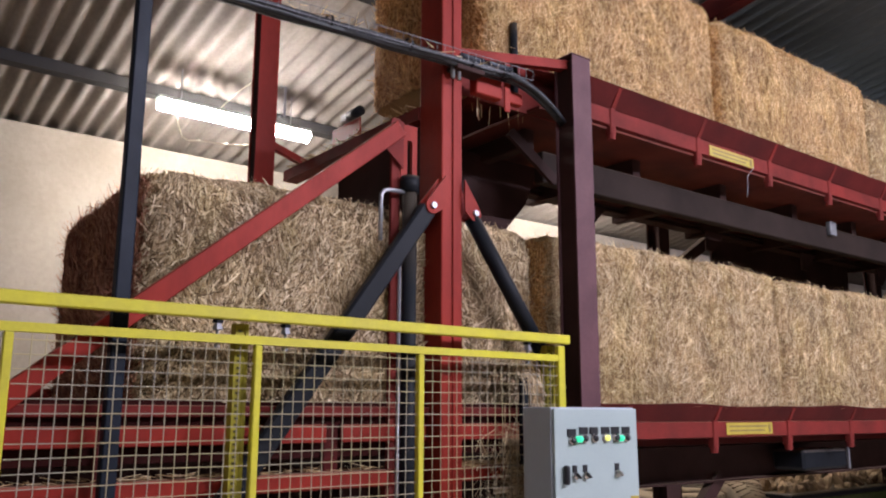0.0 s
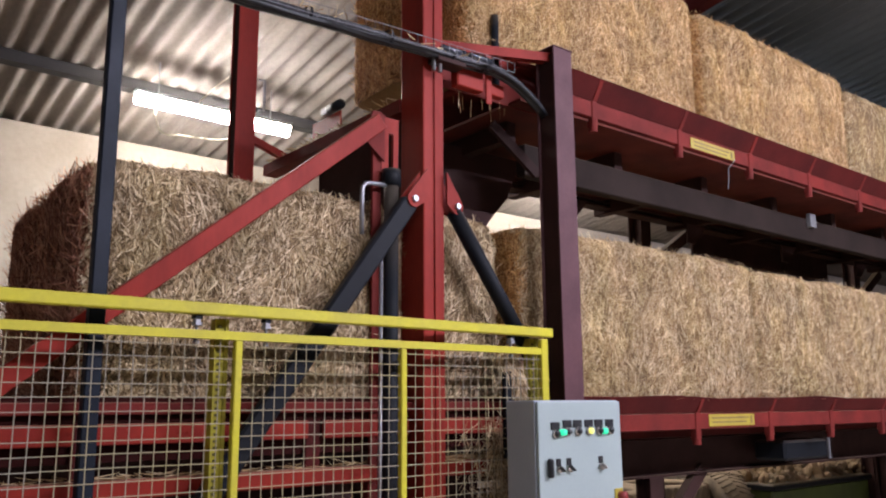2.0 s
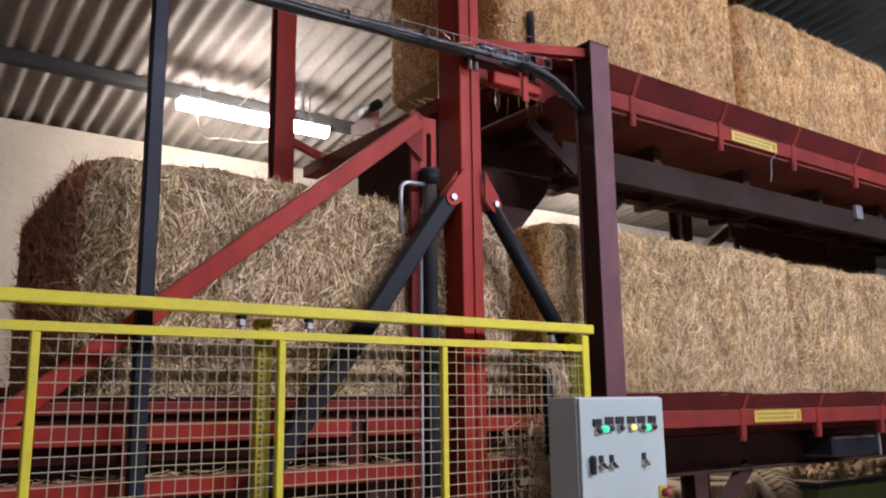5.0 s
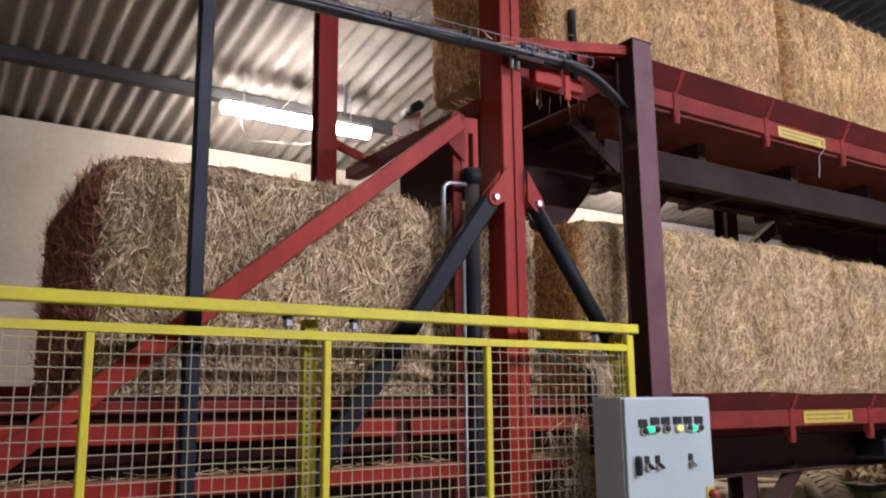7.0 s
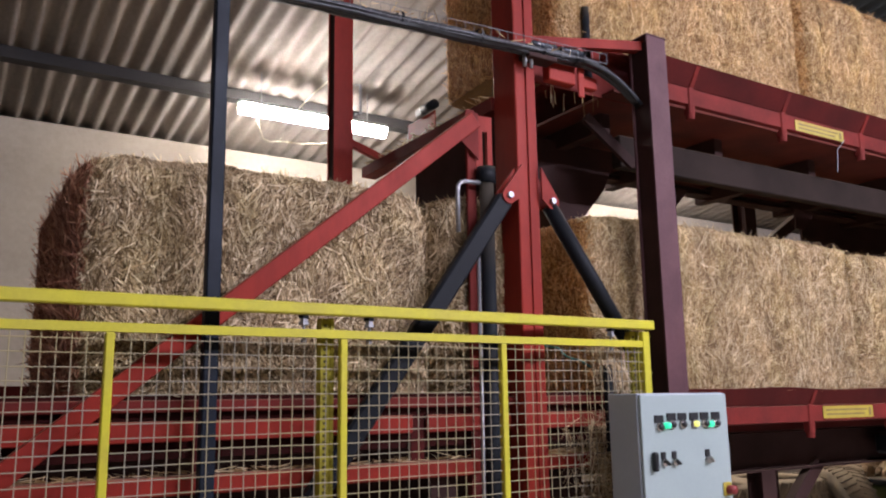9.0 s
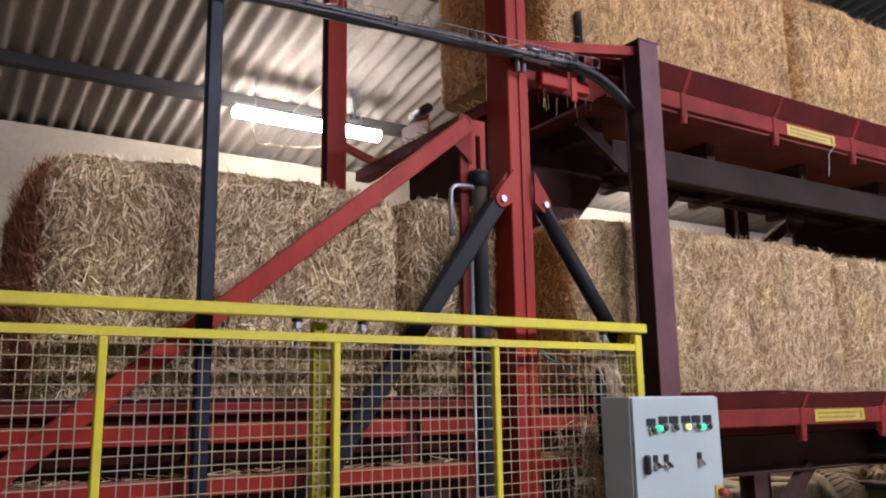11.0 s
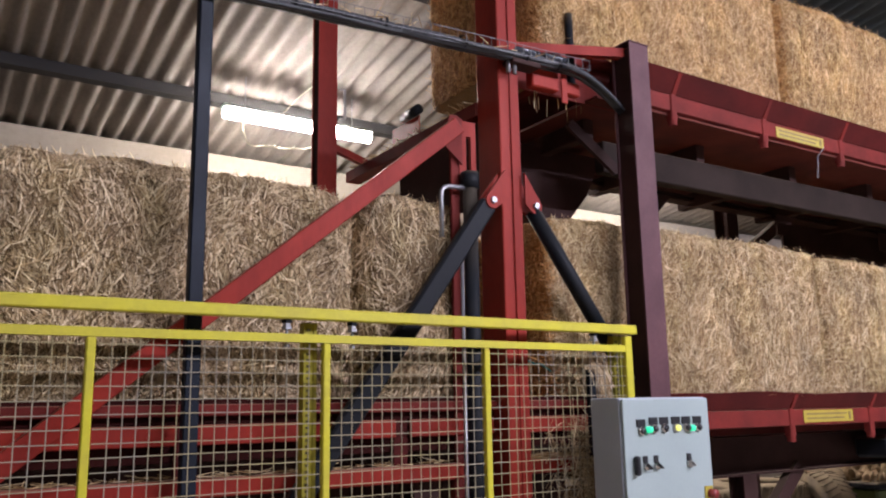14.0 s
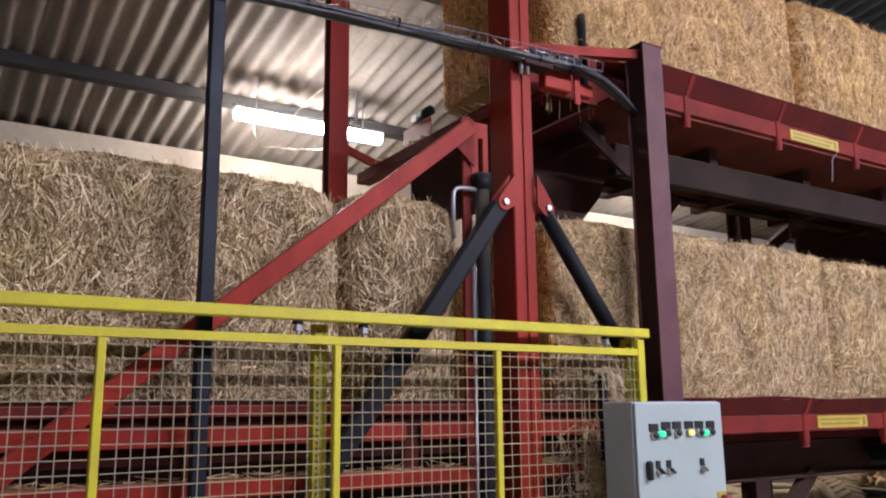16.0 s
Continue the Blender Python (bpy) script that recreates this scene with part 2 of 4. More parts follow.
def data_part(name, verts, faces, material, parent=None, smooth=False):
    me = bpy.data.meshes.new(name)
    me.from_pydata(verts, [], faces)
    me.materials.append(material)
    if smooth:
        me.polygons.foreach_set("use_smooth", [True] * len(me.polygons))
    ob = new(name, me)
    hang(ob, parent)
    return ob


def thing(name, x, y, z, label, category, group="", kind=""):
    ob = new(name)
    ob.location = (x, y, z)
    return tagged(ob, label, category, group, kind)


def boxm(x0, x1, y0, y1, z0, z1, bevel=0.004, bm=None, seg=1):
    bm = bm or bmesh.new()
    r = bmesh.ops.create_cube(bm, size=1.0)
    vs = r["verts"]
    for v in vs:
        v.co = Vector(((x0 + x1) / 2 + v.co.x * (x1 - x0), (y0 + y1) / 2 + v.co.y * (y1 - y0), (z0 + z1) / 2 + v.co.z * (z1 - z0)))
    if bevel:
        es = list({e for v in vs for e in v.link_edges})
        bmesh.ops.bevel(bm, geom=es, offset=bevel, segments=seg, affect="EDGES", profile=0.5)
    return bm


def extrude(profile, a, b, axis="x", bm=None):
    """A closed profile of (u, v) drawn along an axis from a to b: along x it is (y, z), along y (x, z), along z (x, y)."""
    bm = bm or bmesh.new()
    put = {"x": lambda s, u, v: (s, u, v), "y": lambda s, u, v: (u, s, v), "z": lambda s, u, v: (u, v, s)}[axis]
    p = [bm.verts.new(put(a, u, v)) for u, v in profile]
    q = [bm.verts.new(put(b, u, v)) for u, v in profile]
    k = len(p)
    for i in range(k):
        bm.faces.new((p[i], p[(i + 1) % k], q[(i + 1) % k], q[i]))
    bm.faces.new(p[::-1])
    bm.faces.new(q)
    bmesh.ops.recalc_face_normals(bm, faces=bm.faces)
    return bm


def bar(p, q, w, h, bm=None, bevel=0.004):
    """A box beam from p to q: w is its width across (level), h its depth."""
    bm = bm or bmesh.new()
    p, q = Vector(p), Vector(q)
    d = (q - p).normalized()
    side = d.cross(Vector((0, 0, 1)))
    side = Vector((1, 0, 0)) if side.length < 1e-4 else side.normalized()
    up = side.cross(d)
    m = Matrix((side, d, up)).transposed().to_4x4()
    m.translation = (p + q) / 2
    r = bmesh.ops.create_cube(bm, size=1.0)
    L = (q - p).length
    for v in r["verts"]:
        v.co = m @ Vector((v.co.x * w, v.co.y * L, v.co.z * h))
    if bevel:
        es = list({e for v in r["verts"] for e in v.link_edges})
        bmesh.ops.bevel(bm, geom=es, offset=bevel, segments=1, affect="EDGES", profile=0.5)
    return bm


def tube(points, r, n=10, bm=None, closed_ends=True):
    """A round tube along points."""
    bm = bm or bmesh.new()
    pts = [Vector(p) for p in points]
    rings, ref = [], None
    for i, p in enumerate(pts):
        d = (pts[min(i + 1, len(pts) - 1)] - pts[max(i - 1, 0)]).normalized()
        a = ref if ref is not None and abs(ref.dot(d)) < 0.95 else (Vector((0, 0, 1)) if abs(d.z) < 0.9 else Vector((1, 0, 0)))
        u = (a - d * a.dot(d)).normalized()
        ref, v = u, d.cross(u)
        rings.append([bm.verts.new(p + r * (math.cos(t) * u + math.sin(t) * v)) for t in (2 * math.pi * k / n for k in range(n))])
    for a, b in zip(rings, rings[1:]):
        for k in range(n):
            bm.faces.new((a[k], a[(k + 1) % n], b[(k + 1) % n], b[k]))
    if closed_ends:
        bm.faces.new(rings[0][::-1])
        bm.faces.new(rings[-1])
    return bm


def ibeam_profile(u0, u1, v0, v1, t=0.012):
    """An I section: flanges at v0 and v1, web along v in the middle."""
    m = (u0 + u1) / 2
    return [(u0, v0), (u1, v0), (u1, v0 + t), (m + t / 2, v0 + t), (m + t / 2, v1 - t), (u1, v1 - t), (u1, v1), (u0, v1), (u0, v1 - t),
            (m - t / 2, v1 - t), (m - t / 2, v0 + t), (u0, v0 + t)]


def hull(points):
    """The convex outline of some points of a plane."""
    pts = sorted(set(points))

    def half(ps):
        out = []
        for q in ps:
            while len(out) > 1 and (out[-1][0] - out[-2][0]) * (q[1] - out[-2][1]) - (out[-1][1] - out[-2][1]) * (q[0] - out[-2][0]) <= 0:
                out.pop()
            out.append(q)
        return out

    return half(pts)[:-1] + half(pts[::-1])[:-1]


def bolt(x, y, z, axis, r, parent, material=ZINC, h=0.012):
    bm = bmesh.new()
    bmesh.ops.create_cone(bm, segments=6, radius1=r, radius2=r * 0.92, depth=h, cap_ends=True)
    ob = part("bolt", bm, material, parent)
    ob.location = (x, y, z)
    if axis == "y":
        ob.rotation_euler = (radians(90), 0, 0)
    return ob

# ---- the barn ----
WALL_Y, WALL_TOP, SLOPE, RIB, RIB0 = 8.3, 4.21, 0.17, 0.166, 0.679
BAY_X = 5.62
RIDGE_Y, X0, X1, BACK_Y = -3.0, -7.0, 20.0, -14.3


def roof_z(y):
    return WALL_TOP + 0.03 + (WALL_Y - y) * SLOPE if y > RIDGE_Y else WALL_TOP + 0.03 + (WALL_Y - RIDGE_Y) * SLOPE - (RIDGE_Y - y) * SLOPE


def corrugated(name, y0, y1, rows, xa, xb, material, label):
    """Corrugated sheets on one roof slope, ribs running up the slope, as a closed skin 8 mm thick."""
    xs = np.linspace(xa, xb, round((xb - xa) / RIB * 8) + 1)
    wave = -0.026 * np.cos(2 * np.pi * (xs - RIB0) / RIB)
    ys = np.linspace(y0, y1, rows)
    verts, faces = [], []
    for lift in (0.0, 0.008):
        for y in ys:
            z = roof_z(y) + 0.035 + lift
            verts += [(x, y, z + w) for x, w in zip(xs, wave)]
    k, block = len(xs), len(xs) * rows
    for b in (0, block):
        for r in range(rows - 1):
            for i in range(k - 1):
                a = b + r * k + i
                faces.append((a, a + 1, a + k + 1, a + k) if b else (a, a + k, a + k + 1, a + 1))
    ob = data_part(name, verts, faces, material, smooth=True)
    return tagged(ob, label, "roof", kind="structure")


for nm, xa, xb, sheet_mat, words in (("west", X0, BAY_X, SHEET, "weathered corrugated fibre cement roof sheets, dusty underside"),
                                     ("east", BAY_X, X1, UNLIT_SHEET, "corrugated roof sheets, unlit bluish dark put into their colour")):
    if nm == "east":
        corrugated("roof_eaves_east", WALL_Y + 0.3, 5.2, 4, xa, xb, SHEET, "weathered corrugated fibre cement roof sheets, dusty underside")
    corrugated("roof_rear_" + nm, WALL_Y + 0.3 if nm == "west" else 5.2, RIDGE_Y, 8, xa, xb, sheet_mat, words)
    corrugated("roof_front_" + nm, RIDGE_Y, BACK_Y - 0.3, 6, xa, xb, sheet_mat, words)
tagged(part("floor", boxm(X0, X1, BACK_Y, WALL_Y, -0.2, 0.0, 0), CONCRETE), "unseen concrete barn floor, lightened to bounce light upwards", "floor", kind="structure")
tagged(part("wall_north", boxm(X0, X1, WALL_Y, WALL_Y + 0.25, 0.0, WALL_TOP, 0), PLASTER), "stained beige plastered barn wall", "wall", kind="structure")
tagged(part("wall_south", boxm(X0, X1, BACK_Y - 0.25, BACK_Y, 0.0, WALL_TOP, 0), PLASTER), "stained beige plastered barn wall", "wall", kind="structure")
for nm, xa, xb in (("wall_west", X0 - 0.25, X0), ("wall_east", X1, X1 + 0.25)):
    gable = [(BACK_Y - 0.25, 0), (WALL_Y + 0.25, 0), (WALL_Y + 0.25, WALL_TOP), (RIDGE_Y, roof_z(RIDGE_Y) + 0.08), (BACK_Y - 0.25, WALL_TOP)]
    tagged(part(nm, extrude(gable, xa, xb, "x"), PLASTER), "stained beige plastered gable wall", "wall", kind="structure")
for y in (7.24, 5.2, 2.95, 1.2, -0.9, -2.9):
    z = roof_z(y)
    tagged(part("purlin", extrude([(y - 0.04, z - 0.085), (y + 0.04, z - 0.1), (y + 0.04, z - 0.003), (y - 0.04, z + 0.01)], X0, X1, "x"), WOOD),
           "dark old timber purlin under the roof sheets", "purlin", "roof purlins", "structure")


bm = bmesh.new()
for y0, y1 in ((WALL_Y, RIDGE_Y), (RIDGE_Y, BACK_Y)):
    bar((BAY_X, y0, roof_z(y0) - 0.1 - 0.09), (BAY_X, y1, roof_z(y1) - 0.1 - 0.09), 0.11, 0.16, bm, 0.004)
tagged(part("rafter", bm, RED_DARKENED), "dull red steel rafter between two roof bays", "rafter", kind="structure")


def tube_light(x0, x1, y, z, label, glow=TUBE):
    """A weatherproof fluorescent luminaire hung on two rods from the roof."""
    t = thing("fluorescent_light", (x0 + x1) / 2, y, z, label, "lamp", "fluorescent lights")
    part("housing", boxm(x0, x1, y - 0.05, y + 0.05, z + 0.03, z + 0.075, 0.012), BOX_GREY, t)
    bm = extrude([(y + 0.055 * math.cos(a), z + 0.03 + 0.075 * math.sin(a)) for a in np.linspace(math.pi * 0.95, 2.05 * math.pi, 11)], x0 + 0.02, x1 - 0.02, "x")
    part("diffuser", bm, glow, t, "glowing white diffuser", True)
    for x in (x0 + 0.2, x1 - 0.2):
        part("hanger", tube([(x, y, z + 0.07), (x, y, roof_z(y) + 0.02)], 0.006, 6), ZINC, t)
    return t


tube_light(2.255, 3.68, 6.9, 4.14, "lit fluorescent luminaire hung under the roof by the wall", TUBE_REAR)
tube_light(6.9, 8.3, 6.9, 4.14, "lit fluorescent luminaire hung under the roof by the wall", TUBE_REAR)
# all unseen; the weak one at x = -2.5 is an added fill for left-facing sides
for fx, fy, share in ((-2.5, -3.2, 0.2), (3.4, -2.2, 0.9), (6.6, -3.0, 1.65), (8.6, -0.9, 0.5)):
    tube_light(fx - 1.2, fx + 1.2, fy, 5.45, "lit fluorescent luminaire placed unseen over the aisle")
    strip_light("unseen_aisle_light", fx, fy + 0.12, 5.36, 2.35, FRONT_POWER * share, 0.2, 42)

# ---- steel columns ----
def dark_column():
    t = thing("steel_column", 3.475, 3.42, 0, "dark maroon steel column beside the fence and control cabinet", "column", "steel columns")
    part("shaft", extrude(ibeam_profile(3.40, 3.545, 3.33, 3.47, 0.01), 0.012, 3.63, "z"), MAROON, t)
    # darker plate paints the shade on the column's left side
    part("web_cover", boxm(3.412, 3.418, 3.342, 3.458, 0.02, 3.6, 0), DARK_STEEL, t, "web plate with the side's shade in its colour")
    part("base_plate", boxm(3.34, 3.61, 3.26, 3.54, 0, 0.012, 0.002), MAROON, t)
    part("head_plate", boxm(3.395, 3.55, 3.325, 3.475, 3.63, 3.638, 0.002), MAROON, t)
    return t


def red_column():
    x0, x1, y0, y1 = 2.572, 2.692, 3.45, 3.64
    t = thing("steel_column", 2.635, 3.53, 0, "bright red painted steel column with bolted strut brackets", "column", "steel columns")
    part("shaft", boxm(x0, x1, y0, y1, 0.012, 4.8, 0.008, seg=2), RED, t)
    part("front_cover", boxm(2.636, x1, y0 - 0.009, y0 - 0.001, 0.1, 4.8, 0.002), RED, t)
    part("base_plate", boxm(2.5, 2.77, 3.38, 3.69, 0, 0.012, 0.002), RED, t)
    for s, px in ((-1, 2.493), (1, 2.757)):
        edge = x0 if s < 0 else x1
        ring = [(px + 0.04 * math.cos(b), 2.626 + 0.04 * math.sin(b)) for b in np.linspace(0, 2 * math.pi, 17)[:-1]]
        for yy in (3.415, 3.475):
            part("strut_bracket", extrude(hull(ring + [(edge, 2.79), (edge, 2.63)]), yy, yy + 0.012, "y"), RED, t)
        bolt(px, 3.408, 2.626, "y", 0.018, t)
    return t


dark_column()
red_column()


def strut(px, pz, qx, qz, w, label, round_tube=False):
    t = thing("diagonal_strut", qx, 3.45, qz, label, "strut", "diagonal struts")
    if round_tube:
        part("tube", tube([(px, 3.451, pz), (qx, 3.451, qz)], w * 0.5, 16), STRUT_BLACK, t, "", True)
    else:
        part("tube", bar((px, 3.451, pz), (qx, 3.451, qz), w * 0.6, w, None, w * 0.12), STRUT_BLACK, t)
    part("foot_lug", bar((qx + (px - qx) * 0.04, 3.451, qz + (pz - qz) * 0.04), (qx - (px - qx) * 0.05, 3.451, qz - (pz - qz) * 0.05), 0.02, w * 0.9), BLACK, t)
    return t


strut(2.485, 2.615, 1.50, 1.27, 0.092, "blue-black tubular strut with dust on its upper side")
strut(2.762, 2.61, 3.355, 1.80, 0.08, "black tubular strut pinned to the red column", True)

# Blue-black pole by the fence
t = thing("steel_pole", 1.075, 3.43, 0, "tall blue-black square steel pole behind the fence", "pole")
part("tube", boxm(1.047, 1.103, 3.405, 3.455, 0.01, roof_z(3.43) - 0.02, 0.005), BLUE_BLACK, t)
part("base_plate", boxm(1.0, 1.15, 3.36, 3.5, 0, 0.01, 0.002), BLUE_BLACK, t)

# Red diagonal brace in front of the moving bale
t = thing("diagonal_brace", 0.3, 3.52, 1.3, "red painted channel brace leaning up to the lift frame", "brace")
part("channel", bar((0.22, 3.515, 1.27), (2.36, 3.515, 3.01), 0.05, 0.082), RED, t)
part("gusset", extrude([(2.28, 2.92), (2.40, 2.82), (2.40, 3.06), (2.33, 3.06)], 3.535, 3.545, "y"), RED_DULL, t)

# Lift guide: red flat, black pipe, thin conduit and bent rod
t = thing("lift_guide", 2.37, 3.56, 0, "narrow dull red guide rail of the bale lift", "guide rail")
part("rail", boxm(2.345, 2.395, 3.555, 3.575, 1.33, 3.08, 0.003), RED_DULL, t)
part("head_bracket", extrude([(2.40, 2.78), (2.44, 2.78), (2.44, 2.98), (2.47, 2.98), (2.47, 2.78), (2.50, 2.78), (2.50, 3.06), (2.40, 3.06)], 3.56, 3.58, "y"), RED, t)
part("foot", boxm(2.33, 2.41, 3.55, 3.59, 0, 1.33, 0.003), RED_DULL, t)
t = thing("black_pipe", 2.43, 3.52, 0, "upright black pipe with a capped head beside the red column", "pipe")
part("pipe", tube([(2.43, 3.52, 0), (2.43, 3.52, 2.73)], 0.036, 14), BLACK, t, "", True)
part("cap", tube([(2.43, 3.52, 2.70), (2.43, 3.52, 2.78)], 0.046, 14), BLACK, t, "", True)
t = thing("conduit", 2.353, 3.49, 0, "thin galvanised conduit running up beside the black pipe", "conduit")
part("tube", tube([(2.353, 3.49, 0), (2.353, 3.49, 2.34)], 0.0085, 8), ZINC, t, "", True)
t = thing("bent_rod", 2.27, 3.51, 2.43, "bent galvanised rod handle beside the lift guide", "rod")
part("rod", tube([(2.255, 3.51, 2.44), (2.255, 3.51, 2.62), (2.258, 3.51, 2.665), (2.275, 3.51, 2.685), (2.30, 3.51, 2.692), (2.43, 3.52, 2.70)], 0.011, 8), ZINC, t, "", True)

# Rear red column
t = thing("steel_column", 2.3, 4.95, 0, "red painted steel column behind the bales", "column", "steel columns")
part("shaft", extrude(ibeam_profile(2.25, 2.38, 4.92, 5.02, 0.012), 0.012, roof_z(5.0) - 0.03, "z"), RED, t)
# dark steel colour here stands for the shaded left side of the red column
part("web_plate", boxm(2.257, 2.263, 4.933, 5.007, 0.02, 4.7, 0), DARK_STEEL, t)
part("base_plate", boxm(2.2, 2.47, 4.86, 5.12, 0, 0.012, 0.002), RED_DULL, t)
part("knee_brace", bar((2.375, 4.97, 3.31), (2.72, 4.97, 3.20), 0.04, 0.05), RED, t)


# ---- conveyors ----
def side_panel(zt, bt, bb, x0, x1, parent, y=3.5, out=0.08, wavy=0.0, drop=0.04):
    """The pressed side: a lip leaning outwards above an upright band, with its lower edge folded in."""
    steps = int((x1 - x0) / 0.1)

    def strip(name, prof, material, top, label=""):
        verts, faces = [], []
        for i in range(steps + 1):
            x = x0 + (x1 - x0) * i / steps
            for j, (yy, zz) in enumerate(prof):
                dz = wavy * (math.sin(x * 3.3) + 0.6 * math.sin(x * 7.1 + 1)) if j in top else 0
                verts.append((x, yy, zz + dz))
        k = len(prof)
        for i in range(steps):
            for j in range(k):
                a, b = i * k + j, i * k + (j + 1) % k
                faces.append((a, a + k, b + k, b))
        faces += [tuple(range(k)), tuple(range(steps * k, steps * k + k))[::-1]]
        ob = data_part(name, verts, faces, material, parent)
        if label:
            ob["label"] = label

    # the lip faces down, and its shade is painted as a darker red
    strip("flared_lip", [(y - out, zt), (y - 0.0225, bt - 0.002), (y - 0.01, bt + 0.004), (y - out + 0.012, zt + 0.004)], RED_DARKENED, (0, 3), "dark red lip leaning outwards, shade in its colour")
    strip("side_panel", [(y - 0.016, bt - 0.004), (y - 0.022, bt - 0.006), (y - 0.022, bb + 0.006), (y - 0.006, bb), (y + 0.03, bb), (y + 0.03, bb + 0.006),
                         (y, bb + 0.008), (y - 0.012, bb + 0.02), (y - 0.012, bt - 0.012), (y, bt)], RED_DULL, ())
    part("inner_plate", boxm(x0, x1, y + 0.065, y + 0.075, bb - drop, zt - 0.02, 0), RED_DARKENED, parent, "shaded dark red inner side plate")


TAB0, TAB_STEP = 4.763, 0.863


def stiffener(x, zt, bt, tb, parent, y=3.5, out=0.08):
    bm = boxm(x - 0.026, x + 0.026, y - 0.031, y + 0.02, tb + 0.03, bt + 0.004, 0.006)
    tube([(x, y - 0.008, tb), (x, y - 0.008, tb + 0.08)], 0.027, 12, bm)
    extrude([(y - out + 0.004, zt - 0.008), (y - 0.01, bt), (y - 0.033, bt)], x - 0.016, x + 0.016, "x", bm)
    return part("stiffener", bm, RED_DULL, parent)


def warning_label(z0, z1, parent, y=3.5):
    x0, x1, f = 4.885, 5.412, y - 0.024
    lab = part("warning_label", boxm(x0, x1, f - 0.003, f, z0, z1, 0), LABEL, parent, "yellow label with two lines of small writing")
    for k, w in ((0, 0.43), (1, 0.40)):
        zz = z1 - 0.022 - 0.027 * k
        part("text_bar", boxm(x0 + 0.03, x0 + 0.03 + w, f - 0.005, f - 0.003, zz - 0.007, zz + 0.005, 0), INK, lab)
    part("text_bar", boxm(x1 - 0.05, x1 - 0.025, f - 0.005, f - 0.003, z0 + 0.012, z1 - 0.012, 0), INK, lab)


UP_T, LO_T = 3.582, 1.695
upper = thing("upper_conveyor", 3.2, 3.5, 3.0, "red steel upper bale conveyor on dark maroon beams", "conveyor", "bale conveyors")
side_panel(UP_T, 3.465, 3.355, 3.55, 15.0, upper, out=0.10, drop=-0.008)
for i in range(-1, 12):
    stiffener(TAB0 + TAB_STEP * i, UP_T, 3.465, 3.27, upper, out=0.10)
warning_label(3.366, 3.438, upper)
part("deck", boxm(3.3, 15.0, 3.53, 4.86, 3.55, 3.60, 0.004), RED_DULL, upper)
part("under_tray", boxm(3.3, 15.0, 3.5, 4.83, 3.335, 3.35, 0), RED_UNDERSIDE, upper, "red tray under the deck, darkened for its shade")
part("rear_panel", boxm(3.3, 15.0, 4.87, 4.885, 3.38, 3.68, 0.003), RED_DULL, upper)
part("main_beam", boxm(3.6, 15.0, 3.78, 3.86, 3.02, 3.215, 0.006), BEAM_BROWN, upper, "dusty brown box beam under the deck")
part("main_beam", extrude(ibeam_profile(4.66, 4.78, 3.25, 3.30, 0.012), 3.6, 15.0, "x"), DARK_STEEL, upper)
for x in np.arange(4.55, 15, 1.5):
    part("beam_gusset", extrude([(x - 0.05, 3.134), (x + 0.22, 3.134), (x + 0.05, 2.97), (x - 0.05, 2.97)], 4.3, 4.315, "y"), DARK_STEEL, upper)
for x in np.arange(3.5, 15, 1.0):
    part("cross_member", boxm(x - 0.04, x + 0.04, 3.79, 4.84, 3.216, 3.334, 0.004), DARK_STEEL, upper)
part("end_beam", extrude([(2.56, 3.14), (2.66, 3.14), (2.66, 3.195), (2.62, 3.21), (2.56, 3.21)], 3.64, 5.15, "y"), RED_DULL, upper, "red end beam with straw lying on it")
part("tie_beam", bar((2.695, 3.60, 3.535), (3.43, 3.40, 3.585), 0.05, 0.045), RED, upper)
part("corner_plate", boxm(2.72, 3.53, 3.60, 3.612, 3.33, 3.60, 0.002), RED_DULL, upper)
part("hook_block", boxm(2.79, 2.97, 3.44, 3.50, 3.285, 3.40, 0.006), RED, upper)
part("hook_block", boxm(3.03, 3.13, 3.45, 3.50, 3.29, 3.36, 0.006), RED, upper)
part("hook_tab", boxm(2.975, 3.015, 3.425, 3.437, 3.22, 3.50, 0.003), RED, upper)
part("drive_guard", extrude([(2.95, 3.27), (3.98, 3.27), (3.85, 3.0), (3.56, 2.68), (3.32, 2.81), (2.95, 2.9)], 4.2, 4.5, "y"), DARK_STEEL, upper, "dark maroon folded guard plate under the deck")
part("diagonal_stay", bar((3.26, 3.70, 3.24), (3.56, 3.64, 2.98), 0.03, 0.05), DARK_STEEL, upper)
# added dark sheet: makes the cavity below the end beam look shaded
part("cavity_shade_sheet", boxm(2.63, 2.64, 3.66, 4.55, 2.68, 3.138, 0), DARK_STEEL, upper, "dark sheet standing in for the cavity's shade")
part("motor_bracket", boxm(2.89, 2.90, 4.74, 5.1, 3.39, 3.55, 0.003), RED, upper)
mot = part("gear_motor", tube([(2.88, 4.72, 3.585), (2.88, 4.86, 3.585)], 0.033, 14), BLACK, upper, "small black motor with a pale terminal box", True)
part("terminal_box", boxm(2.86, 2.91, 4.87, 4.95, 3.552, 3.61, 0.008), ZINC, mot)
part("peg", tube([(3.17, 3.56, 3.40), (3.17, 3.56, 3.83)], 0.022, 10), BLACK, upper, "black upright stop peg", True)
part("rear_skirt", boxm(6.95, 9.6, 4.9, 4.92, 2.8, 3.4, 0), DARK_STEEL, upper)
part("light_bracket", boxm(6.98, 7.08, 3.74, 3.779, 3.14, 3.26, 0.004), TRAY_WIRE, upper, "pale angle bracket")
